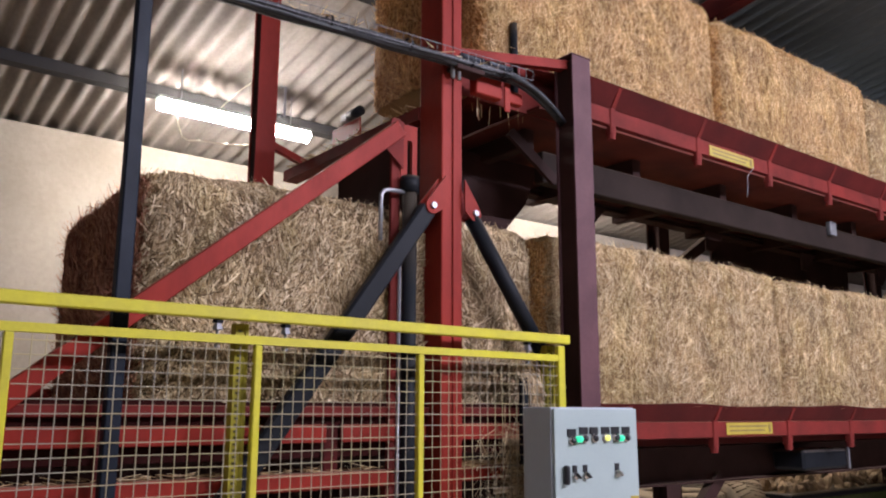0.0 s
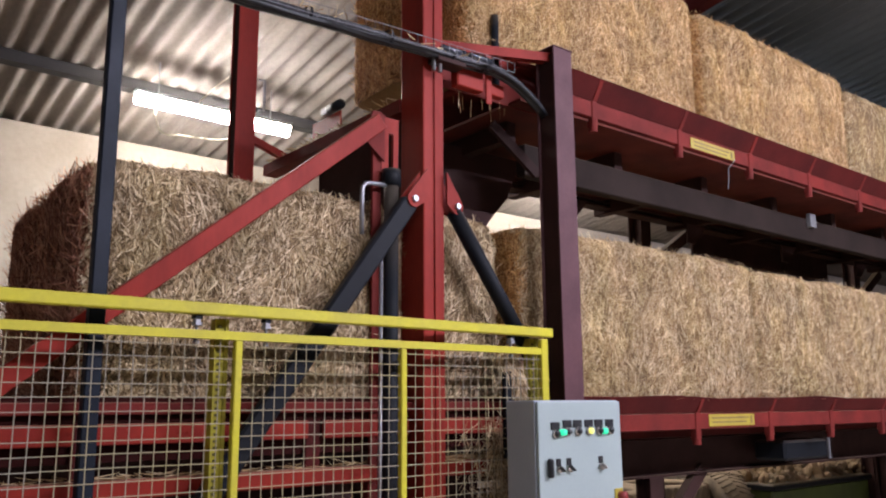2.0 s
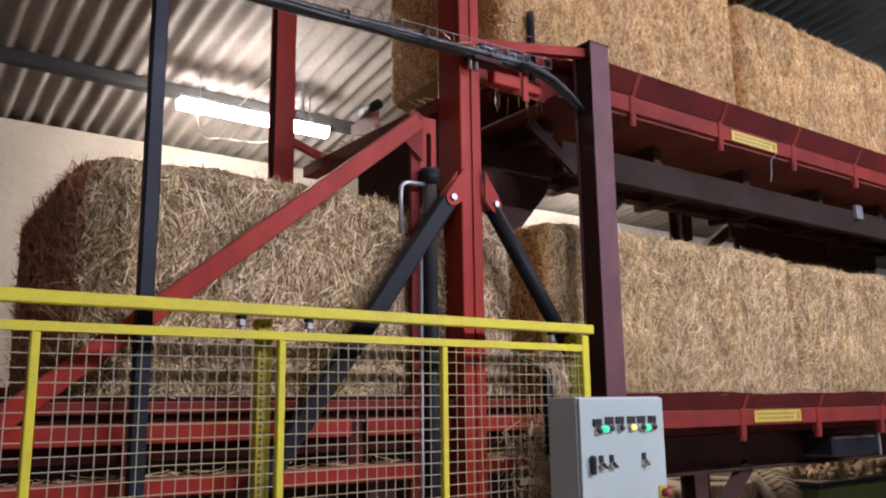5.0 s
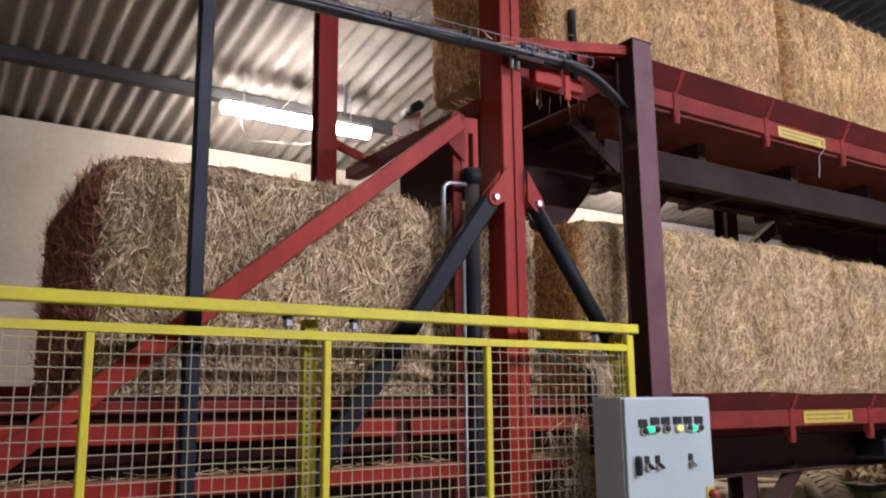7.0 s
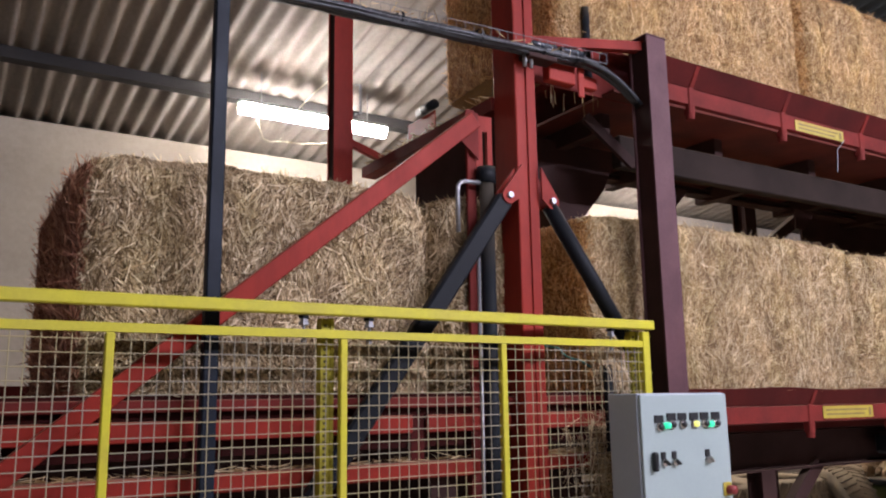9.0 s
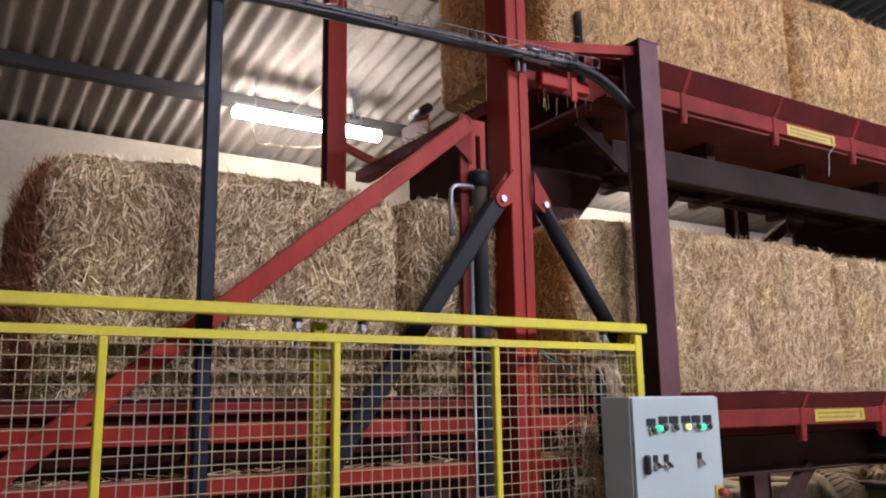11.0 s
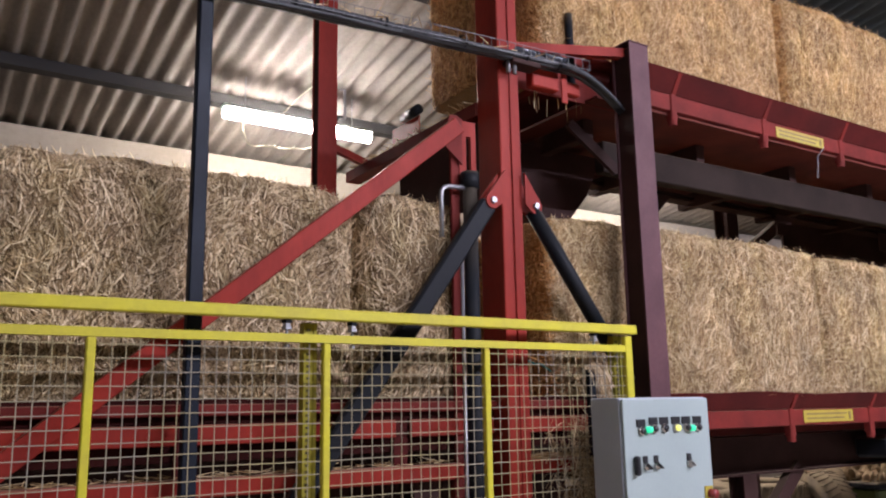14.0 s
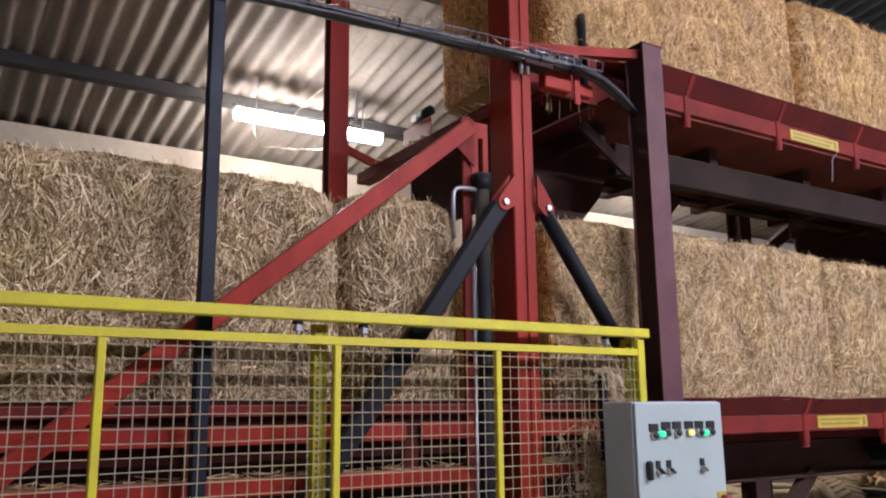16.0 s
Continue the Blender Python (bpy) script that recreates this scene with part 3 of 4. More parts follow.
for x in (6.16, 10.2, 14.2):
    part("rear_post", extrude(ibeam_profile(x - 0.07, x + 0.07, 4.84, 4.98, 0.012), 0, 3.33, "z"), DARK_STEEL, upper)
    part("knee_brace", bar((x + 0.06, 4.9, 2.85), (x + 0.72, 4.9, 3.25), 0.07, 0.1), DARK_STEEL, upper)
    if x > 7:
        part("front_post", extrude(ibeam_profile(x - 0.07, x + 0.07, 3.36, 3.45, 0.012), 0, 3.4, "z"), MAROON, upper)

lower = thing("lower_conveyor", 3.0, 3.5, 0, "red steel lower bale conveyor carrying moving straw bales", "conveyor", "bale conveyors")
side_panel(LO_T, 1.603, 1.497, 3.56, 15.0, lower, wavy=0.006)
for i in range(-1, 12):
    stiffener(TAB0 + TAB_STEP * i, LO_T, 1.603, 1.405, lower)
warning_label(1.516, 1.590, lower)
part("deck", boxm(0.0, 15.0, 3.535, 4.86, 1.63, 1.675, 0.004), RED_DULL, lower)
part("lip", boxm(-0.6, 3.55, 3.572, 3.584, 1.60, 1.695, 0.002), RED_TROUGH_SHADE, lower, "upper edge of the trough, shade painted in dark red")
for a, b in ((-0.6, 0.16), (0.24, 1.06), (1.14, 2.02), (2.10, 2.56), (2.72, 3.38)):
    part("side_band", boxm(a, b, 3.545, 3.571, 1.52, 1.597, 0.004), RED, lower)
    part("band_post", boxm(b + 0.005, b + 0.075, 3.575, 3.60, 1.34, 1.64, 0.003), RED_DARKENED, lower)
# two added dark sheets give the conveyor's inside its shade
part("interior_shade_sheet", boxm(3.56, 4.8, 4.2, 4.212, 0.25, 1.17, 0), DARK_STEEL, lower)
part("interior_shade_sheet", boxm(-3.0, 3.55, 4.2, 4.212, 0.25, 1.62, 0), DARK_STEEL, lower, "dark sheet standing in for shade inside the conveyor")
part("lower_band", boxm(-0.6, 3.55, 3.60, 3.61, 1.455, 1.60, 0), RED_TROUGH_SHADE, lower)
for a, b in ((-0.6, 2.36), (2.70, 3.05)):
    part("bottom_channel", boxm(a, b, 3.52, 3.60, 1.325, 1.395, 0.005), RED, lower, "red channel with straw dust on top")
part("main_beam", extrude(ibeam_profile(3.94, 4.06, 1.17, 1.42, 0.012), 3.56, 15.0, "x"), DARK_STEEL, lower)
part("rear_beam", extrude(ibeam_profile(4.7, 4.82, 1.15, 1.40, 0.012), -0.6, 15.0, "x"), DARK_STEEL, lower)
part("rear_panel", boxm(-0.6, 15.0, 4.87, 4.885, 1.5, 1.76, 0.003), RED_DULL, lower)
for x in (0.4, 2.2, 4.93, 10.2, 13.9):
    for y in (3.64 if x < 3 else 4.0, 4.76):
        part("leg", extrude(ibeam_profile(x - 0.07, x + 0.07, y - 0.06, y + 0.06, 0.012), 0, 1.33 if x < 3 and y < 4 else 1.17, "z"), DARK_STEEL, lower)
    if x > 3.5:
        part("leg_brace", bar((x + 0.06, 4.0, 0.72), (x + 0.6, 4.0, 1.2), 0.07, 0.1), DARK_STEEL, lower)
part("drive_box", boxm(6.12, 6.76, 3.66, 3.92, 1.235, 1.385, 0.02), STRUT_BLACK, lower, "dark drive housing with a pale edge")
part("box_edge", boxm(6.745, 6.765, 3.64, 3.658, 1.23, 1.39, 0.002), TRAY_WIRE, lower)


# ---- safety fence ----
FY = 3.33
fence = thing("safety_fence", 1.3, FY, 0, "yellow steel safety fence with welded wire mesh panels", "fence")
part("top_rail", boxm(-3.5, 3.305, FY - 0.022, FY + 0.022, 1.996, 2.042, 0.005), YELLOW, fence)
UPRIGHTS = (-2.72, -1.86, -1.0, -0.15, 0.70, 1.577, 2.36, 3.245)
for i, x in enumerate(UPRIGHTS):
    last = i == len(UPRIGHTS) - 1
    w = 0.024 if last else 0.015
    part("upright", boxm(x - w, x + w, FY - 0.016, FY + 0.016, 0.1, 1.985 if last else 1.905, 0.004), YELLOW, fence)
for a, b in zip(UPRIGHTS, UPRIGHTS[1:]):
    part("panel_rail", boxm(a, b - (0.027 if b > 3 else 0), FY - 0.016, FY + 0.016, 1.906, 1.938, 0), YELLOW, fence)
    part("panel_rail", boxm(a + 0.0235, b - 0.0285, FY - 0.016, FY + 0.016, 0.12, 0.155, 0.004), YELLOW, fence)
    bm = bmesh.new()
    rnd = random.Random(int(a * 100))
    n = round((b - a - 0.05) / 0.0462)
    for k in range(1, n):
        x = a + 0.025 + (b - a - 0.05) * k / n
        j = rnd.uniform(-0.002, 0.002)
        tube([(x + j, FY, 0.15), (x - j, FY + rnd.uniform(-0.002, 0.002), 1.0), (x + j * 0.5, FY, 1.91)], 0.002, 5, bm)
    for k in range(36):
        z = 1.881 - 0.0478 * k
        tube([(a + 0.02, FY - 0.005, z), ((a + b) / 2, FY - 0.005, z + rnd.uniform(-0.003, 0.003)), (b - 0.02, FY - 0.005, z)], 0.002, 5, bm)
    part("wire_mesh", bm, WIRE, fence, "welded wire mesh, dusty yellow")
# slotted posts that carry the top rail
for x in (-2.2, -0.3, 1.535, 3.23):
    bm = boxm(x - 0.03, x - 0.024, FY + 0.05, FY + 0.095, 0.012, 1.99, 0.001)
    for k in range(38):
        z = 0.08 + k * 0.05
        boxm(x - 0.024, x - 0.008, FY + 0.05, FY + 0.055, z, z + 0.022, 0, bm)
    boxm(x - 0.024, x + 0.026, FY + 0.055, FY + 0.058, 0.012, 1.99, 0, bm)
    boxm(x + 0.012, x + 0.026, FY + 0.05, FY + 0.055, 0.012, 1.99, 0, bm)
    post = part("slotted_post", bm, YELLOW_OLD, fence, "soiled yellow slotted angle post")
    bm = bmesh.new()
    for k in range(80):
        z = 0.06 + k * 0.024
        boxm(x - 0.02, x - 0.004, FY + 0.048, FY + 0.0495, z, z + 0.01, 0, bm)
    # dark plates on the face stand in for shade within open slots
    part("slots", bm, SLOT, post, "dark slots of the post")["kind"] = "stuff"
    part("foot", boxm(x - 0.08, x + 0.08, FY + 0.0, FY + 0.14, 0, 0.012, 0.001), YELLOW_OLD, post)
for x in (1.415, 1.70, 3.03):
    b = part("clamp_bolt", tube([(x, FY + 0.012, 1.89), (x, FY + 0.012, 1.996)], 0.006, 8), ZINC, fence)
    for z, r in ((1.962, 0.021), (1.975, 0.016), (1.988, 0.022), (1.895, 0.012)):
        part("nut", tube([(x, FY + 0.012, z - 0.006), (x, FY + 0.012, z + 0.006)], r, 6), ZINC if z < 1.98 else BLACK, b)

# ---- control cabinet ----
CX0, CX1, CY0, CY1, CZ0, CZ1 = 2.878, 3.452, 3.02, 3.222, 0.86, 1.676
cab = thing("control_cabinet", 3.16, 3.12, 0, "light grey enamelled electrical control cabinet with switches and lit lamps", "control cabinet")
part("housing", boxm(CX0, CX1, CY0 + 0.018, CY1, CZ0, CZ1, 0.006, seg=2), BOX_SIDE, cab)
door = part("cabinet_door", boxm(CX0 + 0.004, CX1 - 0.002, CY0, CY0 + 0.016, CZ0 + 0.004, CZ1 - 0.006, 0.005, seg=2), BOX_GREY, cab)
part("pedestal", boxm(3.05, 3.28, 3.06, 3.2, 0.0, CZ0, 0.004), BOX_SIDE, cab)
for z in (1.0, 1.55):
    part("wall_bracket", boxm(3.44, 3.47, 3.2, 3.33, z, z + 0.04, 0.003), ZINC, cab)


def knob(x, z, r, depth, material, parent, name, label=""):
    ob = part(name, tube([(x, CY0 + 0.002, z), (x, CY0 - depth, z)], r, 14), material, parent, label, True)
    return ob


for k, x in enumerate((2.989, 3.068, 3.138, 3.217, 3.287, 3.364)):
    zz = 1.556 if k else 1.548
    ind = part("name_plate", boxm(x - 0.03, x + 0.028, CY0 - 0.006, CY0, zz - 0.004, zz + 0.03, 0.002), PLASTIC, door, "black name plate over a signal lamp")
    knob(x, zz - 0.021, 0.02, 0.012, CHROME, ind, "bezel")
    knob(x, zz - 0.021, 0.0135, 0.022, LED_YELLOW if k == 3 else PLASTIC, ind, "lens", "yellow lit lens" if k == 3 else "")
for x in (3.029, 3.314):
    knob(x, 1.532, 0.014, 0.026, LED_GREEN, door, "signal_lamp", "green lit signal lamp")
part("rotary_handle", boxm(2.927, 2.953, CY0 - 0.03, CY0, 1.335, 1.42, 0.011, seg=3), PLASTIC, door, "black rotary main switch")
for x in (3.004, 3.072, 3.292):
    p = part("switch_plate", boxm(x - 0.016, x + 0.014, CY0 - 0.006, CY0, 1.385, 1.417, 0.002), PLASTIC, door)
    knob(x, 1.37, 0.016, 0.016, CHROME, p, "switch_ring")
    part("switch_lever", bar((x - 0.01, CY0 - 0.024, 1.382), (x + 0.016, CY0 - 0.024, 1.36), 0.02, 0.01), CHROME if x > 3.2 else PLASTIC, p)
e = part("stop_plate", boxm(3.382, 3.44, CY0 - 0.006, CY0, 1.2, 1.262, 0.003), LABEL, door, "yellow emergency stop plate")
knob(3.418, 1.228, 0.014, 0.03, STOP_RED, e, "stop_stem")
knob(3.418, 1.228, 0.021, 0.04, STOP_RED, e, "stop_button", "red mushroom stop button")

# ---- cable tray ----
tray = thing("cable_tray", 2.6, 3.39, 3.4, "wire cable tray with black cables running to the dark column", "cable tray")


def tray_point(s):
    """Along the tray: straight and slightly rising, then bending down to the column."""
    if s < 2.95:
        return Vector((s, 3.385 - 0.005 * (2.6 - s), 3.30 + 0.038 * s))
    u = (s - 2.95) / 0.5
    return Vector((2.95 + 0.45 * u, 3.385 + 0.03 * u, 3.412 + 0.01 * u - 0.165 * u * u))


def basket_point(s):
    """The wire basket stays straight where the cables droop out of its end."""
    return Vector((s, 3.385 - 0.005 * (2.6 - s), 3.30 + 0.038 * s))


BASKET = list(np.arange(-2.6, 3.2, 0.15))
S = list(np.arange(-2.6, 2.95, 0.15)) + list(np.linspace(2.95, 3.45, 9))
rnd = random.Random(4)
for k in range(12):
    oy, oz, r = rnd.uniform(-0.034, 0.034), rnd.uniform(-0.03, 0.02), rnd.uniform(0.009, 0.016)
    pts = []
    for i, s in enumerate(S):
        p = tray_point(s)
        gather = 1.0 - 0.5 * max(0.0, (s - 2.95) / 0.5)
        pts.append(p + Vector((0, oy + 0.006 * math.sin(3 * s + k), oz + 0.007 * math.sin(2.1 * s + 2 * k) + 0.004 * math.sin(11 * s + 3 * k))) * float(gather))
    part("cable", tube(pts, r, 7), CABLE, tray, "", True)
for oy, oz in ((-0.05, -0.022), (-0.05, 0.03), (0.05, -0.022), (0.05, 0.03), (0, -0.028)):
    part("tray_wire", tube([basket_point(s) + Vector((0, oy, oz)) for s in BASKET], 0.0019, 5), TRAY_WIRE, tray)
bm = bmesh.new()
for s in np.arange(-2.6, 3.15, 0.05):
    c = basket_point(s)
    tube([c + Vector((0, -0.05, 0.03)), c + Vector((0, -0.05, -0.024)), c + Vector((0, 0.05, -0.024)), c + Vector((0, 0.05, 0.03))], 0.0016, 4, bm)
part("tray_grid", bm, TRAY_WIRE, tray)["kind"] = "stuff"
for s in (-1.9, -1.35, -0.7, -0.1, 0.45, 0.9, 1.42, 1.86, 2.3, 2.68, 2.9):
    a, b = tray_point(s), tray_point(s + 0.014)
    ring = [(0.048 * math.cos(k * 0.524), -0.006 + 0.036 * math.sin(k * 0.524)) for k in range(12)]
    bm = bmesh.new()
    rows = [[bm.verts.new(p + Vector((0, u, v))) for u, v in ring] for p in (a, b)]
    for k in range(12):
        bm.faces.new((rows[0][k], rows[0][(k + 1) % 12], rows[1][(k + 1) % 12], rows[1][k]))
    part("cable_tie", bm, BLACK, tray)
for s in (1.1, 2.62, 2.8):
    part("sleeve", tube([tray_point(s + d) + Vector((0, -0.026, 0.012)) for d in (0.0, 0.05, 0.1, 0.15)], 0.018, 10), GLOSS, tray, "glossy black plastic cable sleeve", True)
part("tray_bracket", boxm(2.60, 2.78, 3.36, 3.45, 3.345, 3.372, 0.003), DARK_STEEL, tray)
part("u_clamp", tube([(2.60, 3.40, 3.30), (2.60, 3.40, 3.37), (2.62, 3.40, 3.385), (2.64, 3.40, 3.37), (2.64, 3.40, 3.30)], 0.011, 8), ZINC, tray, "zinc plated clamp", True)


# ---- straw ----
def hashed(p, scale, off=0.0):
    return noise.noise(Vector((p[0] * scale[0] + off, p[1] * scale[1] + off * 0.7, p[2] * scale[2] - off)))


def bale_surface(p, size, seed, r=0.07, rough=1.0):
    """A point of the box of this size, rounded and pressed uneven as a bale is; gives the place and the way out."""
    L, W, H = size
    h = (L / 2, W / 2, H / 2)
    c = Vector([max(-h[i] + (0.035 if i == 2 else r), min(h[i] - r, p[i])) for i in range(3)])
    d = Vector(p) - c
    n = d.normalized() if d.length > 1e-6 else Vector((0, -1, 0))
    q = c + n * r
    flake = hashed(q, (11, 3, 1.6), seed)
    lump = hashed(q, (2.6, 2.6, 2.6), seed + 9)
    crumb = hashed(q, (24, 24, 14), seed + 3)
    sag = 0.02 * math.cos(math.pi * q.x / L) if p[2] > 0 else 0.0
    q = q + n * rough * (0.011 * flake + 0.015 * lump + 0.008 * crumb)
    if q.z > H / 2 - 0.1:
        q.z += sag
    q.z = max(q.z, -H / 2 + 0.002)
    return q, n


def straw_bale(x0, x1, z, height, materials, label, seed, stalks, shaggy=0.0, y0=3.6, width=1.2, roundness=0.07, ends=None, thick=0.72):
    core_mat, stalk_mat = materials
    end_mats = ends or materials
    core_tone = []
    L, W, H = x1 - x0, width, height
    size = (L, W, H)
    t = thing("straw_bale", (x0 + x1) / 2, y0 + W / 2, z, label, "straw bale", "straw bales")
    step = 0.045
    verts, faces = [], []

    def sheet(ax, sign):
        u, v = [i for i in range(3) if i != ax]
        nu, nv = max(2, round(size[u] / step)), max(2, round(size[v] / step))
        base = len(verts)
        for i in range(nu + 1):
            for j in range(nv + 1):
                p = [0, 0, 0]
                p[ax], p[u], p[v] = sign * size[ax] / 2, size[u] * (i / nu - 0.5), size[v] * (j / nv - 0.5)
                q, n = bale_surface(p, size, seed, roundness)
                verts.append((q.x, q.y, q.z + H / 2))
        for i in range(nu):
            for j in range(nv):
                a = base + i * (nv + 1) + j
                f = (a, a + nv + 1, a + nv + 2, a + 1)
                faces.append(f if (sign > 0) == (ax != 1) else f[::-1])
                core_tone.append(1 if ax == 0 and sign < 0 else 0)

    for ax in range(3):
        for sign in (-1, 1):
            sheet(ax, sign)
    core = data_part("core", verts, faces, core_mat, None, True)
    core.data.materials.append(end_mats[0])
    core.data.polygons.foreach_set("material_index", core_tone)
    core.parent = t
    # loose stalks lying on the faces
    rnd = random.Random(seed)
    area = {"front": L * H, "end": W * H, "top": L * W * 0.5, "tail": W * H * 0.4, "edge": 0.25 * L}
    total = sum(area.values())
    sv, sf, tone = [], [], []
    for side, a in area.items():
        for _ in range(int((0.85 if thick > 0.9 else 1.05) * stalks * a / total)):
            loose = rnd.random()
            if side == "front":
                p = (rnd.uniform(-L / 2, L / 2), -W / 2, rnd.uniform(-H / 2, H / 2))
            elif side == "end":
                p = (-L / 2, rnd.uniform(-W / 2, W / 2), rnd.uniform(-H / 2, H / 2))
            elif side == "tail":
                p = (L / 2, rnd.uniform(-W / 2, W / 2), rnd.uniform(-H / 2, H / 2))
            elif side == "top":
                p = (rnd.uniform(-L / 2, L / 2), -W / 2 + W * rnd.random() ** 2, H / 2)
            else:
                p = (rnd.uniform(-L / 2, L / 2), -W / 2 + rnd.uniform(0, 0.05), H / 2 - rnd.uniform(0, 0.05))
            q, n = bale_surface(p, size, seed, roundness)
            up = Vector((0, 0, 1)) if abs(n.z) < 0.8 else Vector((rnd.uniform(-1, 1), 1, 0)).normalized()
            tang = n.cross(up).normalized()
            up = tang.cross(n)
            ang = (1.4 if thick > 0.9 else 0.5) * hashed(q, (6, 6, 4), seed + 21) + rnd.gauss(0, (0.55 if thick > 0.9 else 0.85) if loose > 0.25 else 0.95)
            ln = rnd.uniform(0.03, 0.1) if loose > 0.22 else rnd.uniform(0.07, 0.17 if thick > 0.9 else 0.125)
            lift = rnd.uniform(-0.05, 0.07 if side in ("top", "edge") else 0.18) if loose > 0.03 + shaggy + (0.06 if shaggy > 0.03 and p[0] < 0.16 - L / 2 else 0) or side in ("top", "edge") and loose > 0.03 else rnd.uniform(0.28, 0.75)
            ln = ln if lift < 0.25 else min(ln, rnd.uniform(0.03, 0.09)) if side != "end" else rnd.uniform(0.03, 0.11)
            ln = min(ln, 0.06) if side in ("top", "edge") else ln
            d = (up * math.cos(ang) + tang * math.sin(ang) + n * lift).normalized()
            s = d.cross(n)
            s = s.normalized() if s.length > 1e-3 else tang
            w = thick * rnd.uniform(0.001, 0.0034) * (0.75 if lift > 0.25 else 1.0)
            o = q + n * rnd.uniform(0.001, 0.012) - d * (ln * 0.5 if lift < 0.25 else 0.0)
            over = o.z + d.z * ln - (H / 2 + 0.004)
            if over > 0 and side in ("front", "end", "tail"):
                o.z -= over * rnd.uniform(0.75, 1.1)
            bend = n * rnd.uniform(-0.06, 0.04) * ln * 2 + s * rnd.gauss(0, 0.1) * ln
            pts = (o, o + d * ln * 0.5 - bend * 0.3, o + d * ln)
            b = len(sv)
            tilt = n * w * rnd.uniform(-0.7, 0.7)
            for k, pt in enumerate(pts):
                ww = w * (1, 1, 0.5)[k]
                for e in (-1, 1):
                    g = pt + (s * ww + tilt) * e
                    sv.append((g.x, g.y, max(g.z + H / 2, 0.003)))
            sf += [(b, b + 1, b + 3, b + 2), (b + 2, b + 3, b + 5, b + 4)]
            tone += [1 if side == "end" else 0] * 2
    st = data_part("loose_straw", sv, sf, stalk_mat, None)
    st.data.materials.append(end_mats[1])
    st.data.polygons.foreach_set("material_index", tone)
    st.parent = t
    st["kind"] = "stuff"
    st["label"] = "loose straw stalks standing off the bale"
    return t


RUSSET = (CORE_RUSSET, STALK_RUSSET)
AMBER = (CORE_AMBER, STALK_AMBER)
GOLD, PALE, GREY = (CORE_GOLD, STALK_GOLD), (CORE_PALE, STALK_PALE), (CORE_GREY, STALK_GREY)
LZ, UZ = 1.68, 3.604
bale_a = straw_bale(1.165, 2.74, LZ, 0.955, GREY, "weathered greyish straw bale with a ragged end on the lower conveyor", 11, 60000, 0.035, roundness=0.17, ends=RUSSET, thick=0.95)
bale_b = straw_bale(2.755, 3.36, LZ, 0.96, GREY, "short piece of weathered straw bale moving on the lower conveyor", 12, 16000, 0.04, roundness=0.14, thick=0.95)
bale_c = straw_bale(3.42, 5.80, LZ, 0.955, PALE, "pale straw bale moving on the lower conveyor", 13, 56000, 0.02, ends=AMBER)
bale_d = straw_bale(5.83, 8.2, LZ, 0.93, PALE, "pale straw bale moving on the lower conveyor", 14, 36000, 0.02)
bale_e = straw_bale(8.23, 10.6, LZ, 0.94, PALE, "pale straw bale moving on the lower conveyor", 15, 9000, 0.02)
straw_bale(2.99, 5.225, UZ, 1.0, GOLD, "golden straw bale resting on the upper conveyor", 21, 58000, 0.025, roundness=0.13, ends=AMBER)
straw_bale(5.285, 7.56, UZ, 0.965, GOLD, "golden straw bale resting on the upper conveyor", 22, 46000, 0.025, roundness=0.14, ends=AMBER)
straw_bale(7.6, 9.9, UZ, 0.88, PALE, "pale straw bale resting on the upper conveyor", 23, 14000, 0.02)

# ---- under the conveyor ----
def tyre(x, y, z, R, w, tilt, turn, label, lean=0.0):
    t = thing("tyre", x, y, z, label, "tyre", "old tyres")
    prof = [(R * 0.56, -w * 0.36), (R * 0.72, -w * 0.5), (R * 0.9, -w * 0.47), (R * 0.98, -w * 0.38), (R, -w * 0.2), (R, w * 0.2), (R * 0.98, w * 0.38), (R * 0.9, w * 0.47),
            (R * 0.72, w * 0.5), (R * 0.56, w * 0.36), (R * 0.6, w * 0.3), (R * 0.8, w * 0.36), (R * 0.86, 0), (R * 0.8, -w * 0.36), (R * 0.6, -w * 0.3)]
    n, k = 48, len(prof)
    verts = [(r * math.cos(a), r * math.sin(a), h) for a in (2 * math.pi * i / n for i in range(n)) for r, h in prof]
    faces = [(i * k + j, ((i + 1) % n) * k + j, ((i + 1) % n) * k + (j + 1) % k, i * k + (j + 1) % k) for i in range(n) for j in range(k)]
    body = data_part("carcass", verts, faces, TYRE, None, True)
    body.parent = t
    bm = bmesh.new()
    for i in range(44):
        for s in (-1, 1):
            a = 2 * math.pi * (i + 0.25 * s) / 44
            bar((1.0 * R * math.cos(a), R * math.sin(a), s * w * 0.03), (0.985 * R * math.cos(a + 0.1), 0.985 * R * math.sin(a + 0.1), s * w * 0.42), 0.02, 0.013, bm, 0)
    tr = part("tread", bm, TYRE)
    tr.parent = t
    t.rotation_euler = (radians(tilt), radians(lean), radians(turn))
    return t


for x, y, R in ((5.85, 5.3, 0.44), (6.72, 5.35, 0.46)):
    for k in range(4):
        tyre(x + 0.03 * k, y, 0.12 + 0.235 * k, R, 0.235, 0, 30 * k, "dusty worn tractor tyre lying in a stack")
tyre(7.36, 5.05, 0.505, 0.5, 0.32, 90, 62, "dusty worn tractor tyre standing on its tread against the stack")
tyre(7.86, 5.3, 0.525, 0.52, 0.3, 90, 40, "dusty worn tractor tyre standing beside the green bin")

